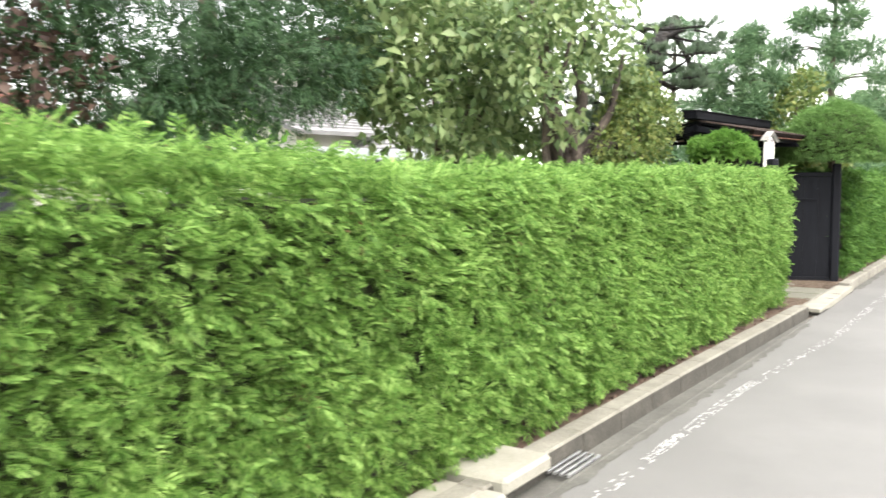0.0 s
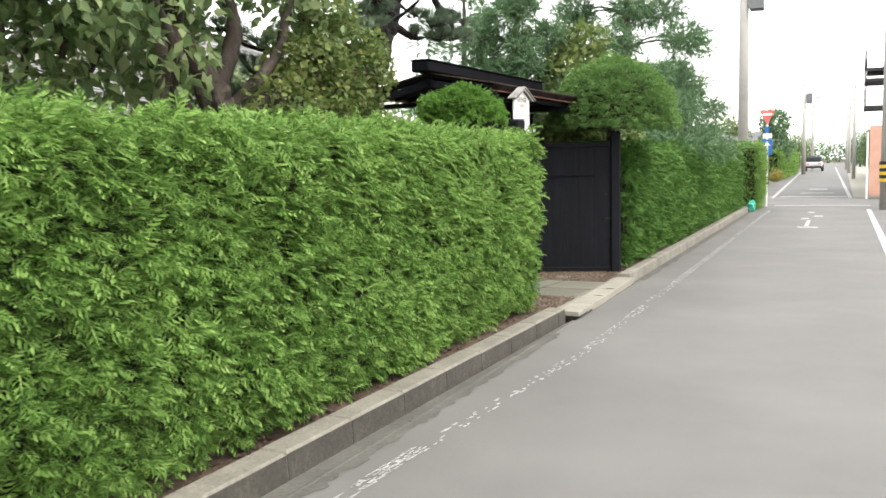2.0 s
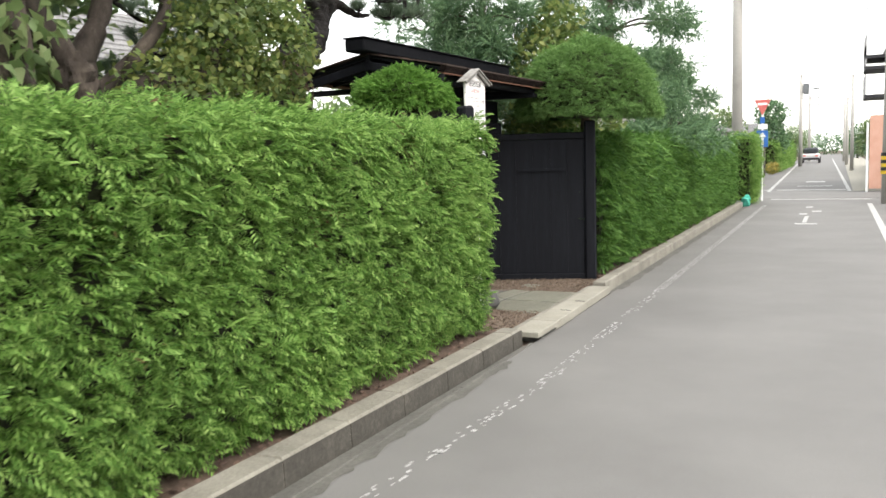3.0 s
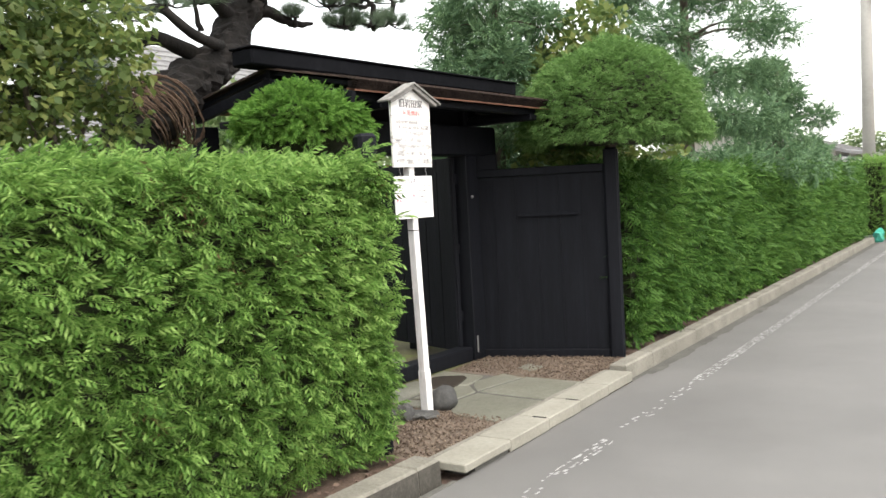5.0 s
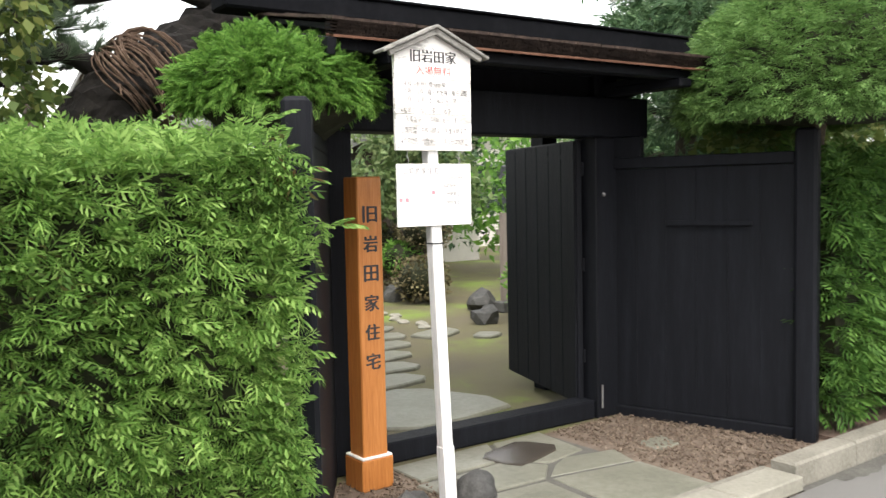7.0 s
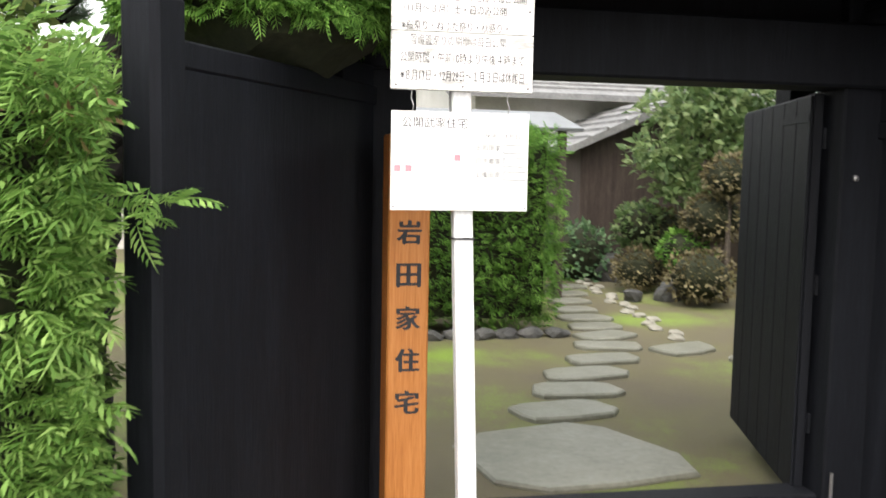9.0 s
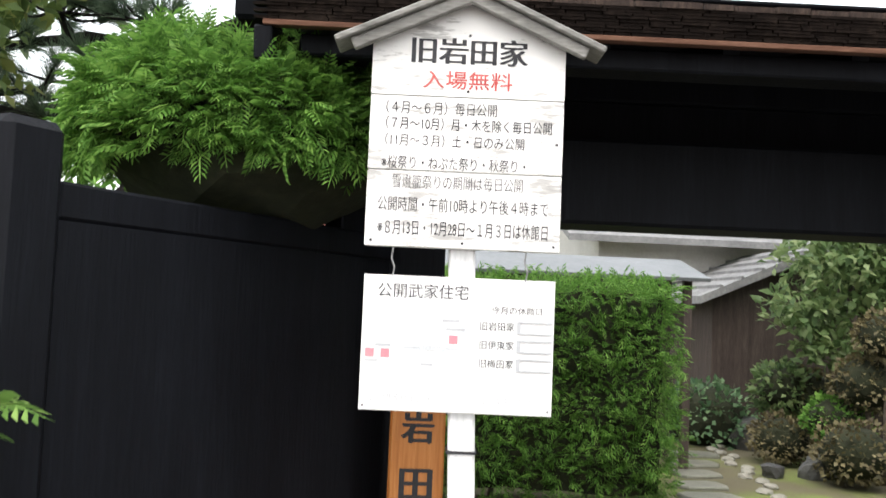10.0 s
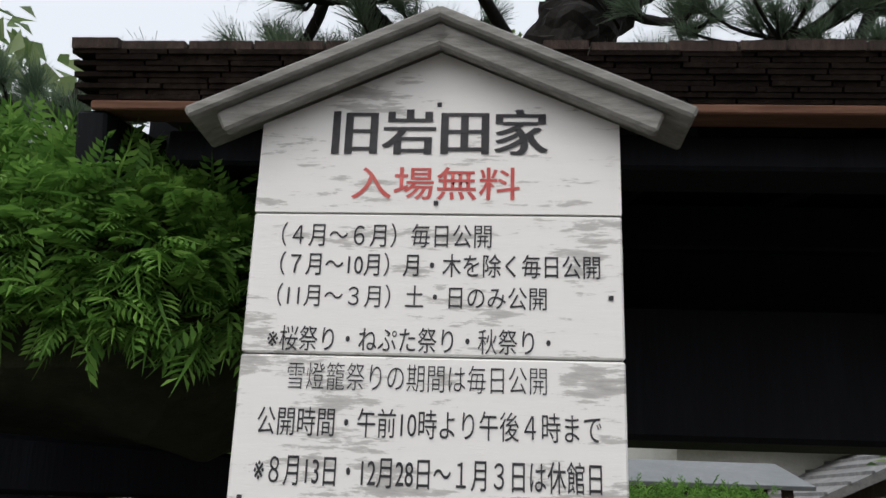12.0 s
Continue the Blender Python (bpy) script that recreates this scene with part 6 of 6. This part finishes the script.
M_SIGNBLUE = rough_surface("sign_blue", (0.02, 0.09, 0.34), (0.03, 0.13, 0.43), (0.07, 0.19, 0.50), rough=0.4)
bm = bmesh.new()
tri = [bm.verts.new(p) for p in ((-0.22, -0.045, 2.84), (0.22, -0.045, 2.84), (0, -0.045, 2.40))]
f = bm.faces.new(tri)
g = bmesh.ops.extrude_face_region(bm, geom=[f])
bmesh.ops.translate(bm, vec=(0, 0.012, 0), verts=[v for v in g["geom"] if isinstance(v, bmesh.types.BMVert)])
stop = part("triangle_plate", bm, M_SIGNRED, road_sign, "red triangular plate")
part("legend_bar", box(-0.13, 0.13, -0.050, -0.0455, 2.69, 2.755), M_WHITE, stop)
blue = part("blue_plate", box(-0.15, 0.15, -0.045, -0.033, 1.52, 1.98, 0.003), M_SIGNBLUE, road_sign, "blue plate with a white arrow")
part("arrow_shaft", box(-0.035, 0.035, -0.050, -0.0455, 1.58, 1.82), M_WHITE, blue)
bm = bmesh.new()
bm.faces.new([bm.verts.new(p) for p in ((-0.10, -0.0485, 1.80), (0.10, -0.0485, 1.80), (0, -0.0485, 1.94))])
part("arrow_head", bm, M_WHITE, blue)
part("small_plate", box(-0.12, 0.14, -0.045, -0.035, 2.02, 2.16), M_WHITE, road_sign)
part("slanted_plate", box(-0.06, 0.06, -0.045, -0.035, 2.18, 2.36), M_SIGNBLUE, road_sign)
hedge("clipped_hedge", "narrow tall clipped hedge at the corner", -1.62, -0.98, 28.3, 30.1, 0.05, 1.82, 700, 0.12, 8, faces="fst", template=COARSE_FROND)
net = thing("green_net", "folded green net at the hedge foot", "net", (-1.12, 27.75, 0.0))
part("bundle", boulder((0.12, 0.22, 0.16), 97, rough=0.5), rough_surface("green_net", (0.02, 0.20, 0.15), (0.04, 0.30, 0.22), (0.10, 0.40, 0.32)), net).location = (0, 0, 0.12)
# markings before and behind the crossing
marks = thing("road_lettering", "white worn road lettering and stop line", "road marking", kind="structure")
for x0, x1, y0, y1 in ((-0.7, 1.9, 30.6, 30.9), (-0.2, 0.55, 43.5, 44.6), (0.42, 0.50, 22.4, 24.2), (0.30, 0.70, 22.0, 22.25), (0.28, 0.44, 24.6, 25.0), (0.52, 0.72, 25.5, 25.9), (0.34, 0.50, 27.0, 27.4), (-0.35, 0.85, 39.5, 40.0), (-0.9, 1.3, 36.4, 36.8), (-1.9, -1.1, 36.4, 36.7)):
    part("paint_patch", box(x0, x1, y0, y1, 0.003, 0.0075), M_LINE, marks)
fence = thing("dark_fence", "dark brown slatted fence beyond the crossing", "fence", (-2.6, 48, 0))
for k in range(64):
    part("slat", box(-0.03, 0.03, -6.4 + k * 0.2, -6.25 + k * 0.2, 0.0, 1.6), M_PLANKWALL, fence)
for z in (0.3, 1.3):
    part("rail", box(-0.07, -0.031, -6.5, 6.5, z, z + 0.1), M_PLANKWALL, fence)
flowers = thing("flower_bush", "low orange flowering bush by the fence", "bush", (-2.35, 56.5, 0))
crown(flowers, [(-2.35, 56.5, 0.35, 0.35, 0.8, 0.34, 900)], SMALL_LEAF, 0.09, leaf_material("orange_flowers", (0.12, 0.17, 0.04), (0.22, 0.22, 0.06), (0.55, 0.36, 0.07)), 151)
hedge("clipped_hedge", "clipped green hedge beyond the fence", -3.6, -2.35, 59, 80, 0.05, 1.75, 120, 0.26, 9, faces="fst", template=COARSE_FROND)
for k, (x, y, z, r) in enumerate(((-2.75, 61, 3.3, 1.25), (-4.6, 53, 2.6, 1.3), (3.0, 53, 2.2, 0.75), (3.3, 72, 2.4, 1.2), (-5, 90, 3, 1.8), (-3.5, 112, 2.6, 1.8), (3, 116, 2.6, 1.8))):
    tr = thing("street_tree", "green garden tree along the far lane", "tree", (x, y, 0), group="trees along the far lane")
    limb(tr, ((x, y, 0), (x, y + 0.1, z * 0.6), (x, y, z)), 0.14, 0.06, M_TWIG, 160 + k, "trunk")
    crown(tr, [(x, y, z * 0.6, r, r, r * 0.8, 2200), (x, y, z * 1.05, r * 0.8, r * 0.8, r * 0.75, 1800)], SMALL_LEAF, 0.15, (M_BLUECON, M_BROAD)[k % 2], 170 + k, outward=0.5, shell=0.3)
gable_house("house", "pale two-storey house with grey roof down the lane", -10, -3.4, 37, 44, 2.3, 3.3, M_PLASTER, M_TILE, "y", 0.5, windows=(("E", -2, 1, 1.5, 1.1), ("E", 1.5, 1, 1.5, 1.1), ("S", 0, 1.0, 1.6, 1.2)))
gable_house("house", "pale house with grey roof farther down the lane", -11, -4, 84, 92, 2.4, 3.6, M_PLASTER, M_TILE, "x", 0.5, windows=(("E", -2, 1, 1.5, 1.1), ("S", 1.5, 1, 1.5, 1.1)))
gable_house("house", "two-storey house across the lane with dark balcony", 3.0, 10, 35.2, 44, 5.2, 6.6, M_PLASTER, M_TILE, "y", 0.4, windows=(("W", -3, 1, 1.5, 1.2), ("W", 0, 1, 1.5, 1.2), ("W", -3, 3.6, 1.5, 1.2), ("W", 1, 3.6, 1.5, 1.2), ("S", -1.5, 3.5, 1.5, 1.2)))
gable_house("house", "low house across the lane with grey roof", 4.0, 11, 54, 66, 3.4, 5.0, M_PLASTER, M_TILE, "y", 0.5, windows=(("W", -3, 1, 1.5, 1.2), ("S", -1.5, 1.0, 1.5, 1.2)))
balcony = thing("balcony", "dark steel balcony with a flat canopy", "balcony", (2.2, 36.0, 0))
for z in (3.0, 3.9, 4.25):
    fl = part("deck", box(-0.42, 0.83, -0.6, 1.6, z, z + 0.1), M_INK, balcony)
    for k in range(8):
        part("bar", box(-0.42, -0.38, -0.55 + k * 0.29, -0.52 + k * 0.29, z + 0.1, z + 0.75), M_STEEL, fl)
banner = thing("orange_banner", "salmon orange vertical signboard on a pole", "signboard", (2.3, 34.9, 0))
part("board", box(-0.36, 0.6, -0.04, 0.04, 0.1, 2.42, 0.01), rough_surface("salmon_orange", (0.46, 0.24, 0.17), (0.54, 0.31, 0.23), (0.60, 0.38, 0.30), rough=0.5), banner)
part("pole", tube([(-0.42, 0, 0), (-0.42, 0, 2.2)], [0.035, 0.035], 8), M_WHITE, banner)
wall_r = part("block_wall", box(2.75, 2.9, 34.5, 60, 0, 1.3, 0.01), M_SLAB)
tagged(wall_r, "pale concrete block wall along the lane", "wall", kind="structure")
barrier = thing("barrier", "white striped street barrier by the pole", "barrier", (2.55, 27.2, 0))
for z in (0.3, 0.62):
    part("board", box(-0.3, 0.5, -0.02, 0.02, z, z + 0.2, 0.004), M_WHITE, barrier)
for x in (-0.2, 0.4):
    part("leg", box(x - 0.02, x + 0.02, 0.021, 0.06, 0, 0.85), M_STEEL, barrier)
car = thing("parked_car", "small silver car parked far down the lane", "car", (-1.3, 92, 0))
part("body", box(-0.75, 0.75, -1.8, 1.8, 0.28, 0.85, 0.12), rough_surface("silver_paint", (0.42, 0.42, 0.42), (0.50, 0.50, 0.50), (0.56, 0.56, 0.56), rough=0.35, bump=0.0), car)
part("cabin", box(-0.65, 0.65, -1.2, 1.1, 0.84, 1.42, 0.16), M_GLASS, car)
part("bumper", box(-0.74, 0.74, -1.9, -1.78, 0.3, 0.5, 0.04), M_INK, car)
for x in (-0.5, 0.5):
    part("rear_light", box(x - 0.12, x + 0.12, -1.83, -1.79, 0.6, 0.75, 0.01), M_SIGNRED, car)
for x in (-0.72, 0.72):
    for y in (-1.15, 1.15):
        part("wheel", tube([(x - 0.09, y, 0.3), (x + 0.09, y, 0.3)], [0.3, 0.3], 14), M_INK, car)
wood_rng = np.random.default_rng(300)
woods = new("far_woods")
tagged(woods, "hazy green line of distant trees", "woods", kind="stuff")
crown(woods, [(x, 175 + 8 * math.sin(x), 1.6 + 0.9 * math.sin(x * 0.7), 5, 3, 2.4, 1300) for x in range(-48, 52, 6)], SMALL_LEAF, 0.36, M_BLUECON, 301, "foliage", outward=0.4, shell=0.2)["kind"] = "stuff"
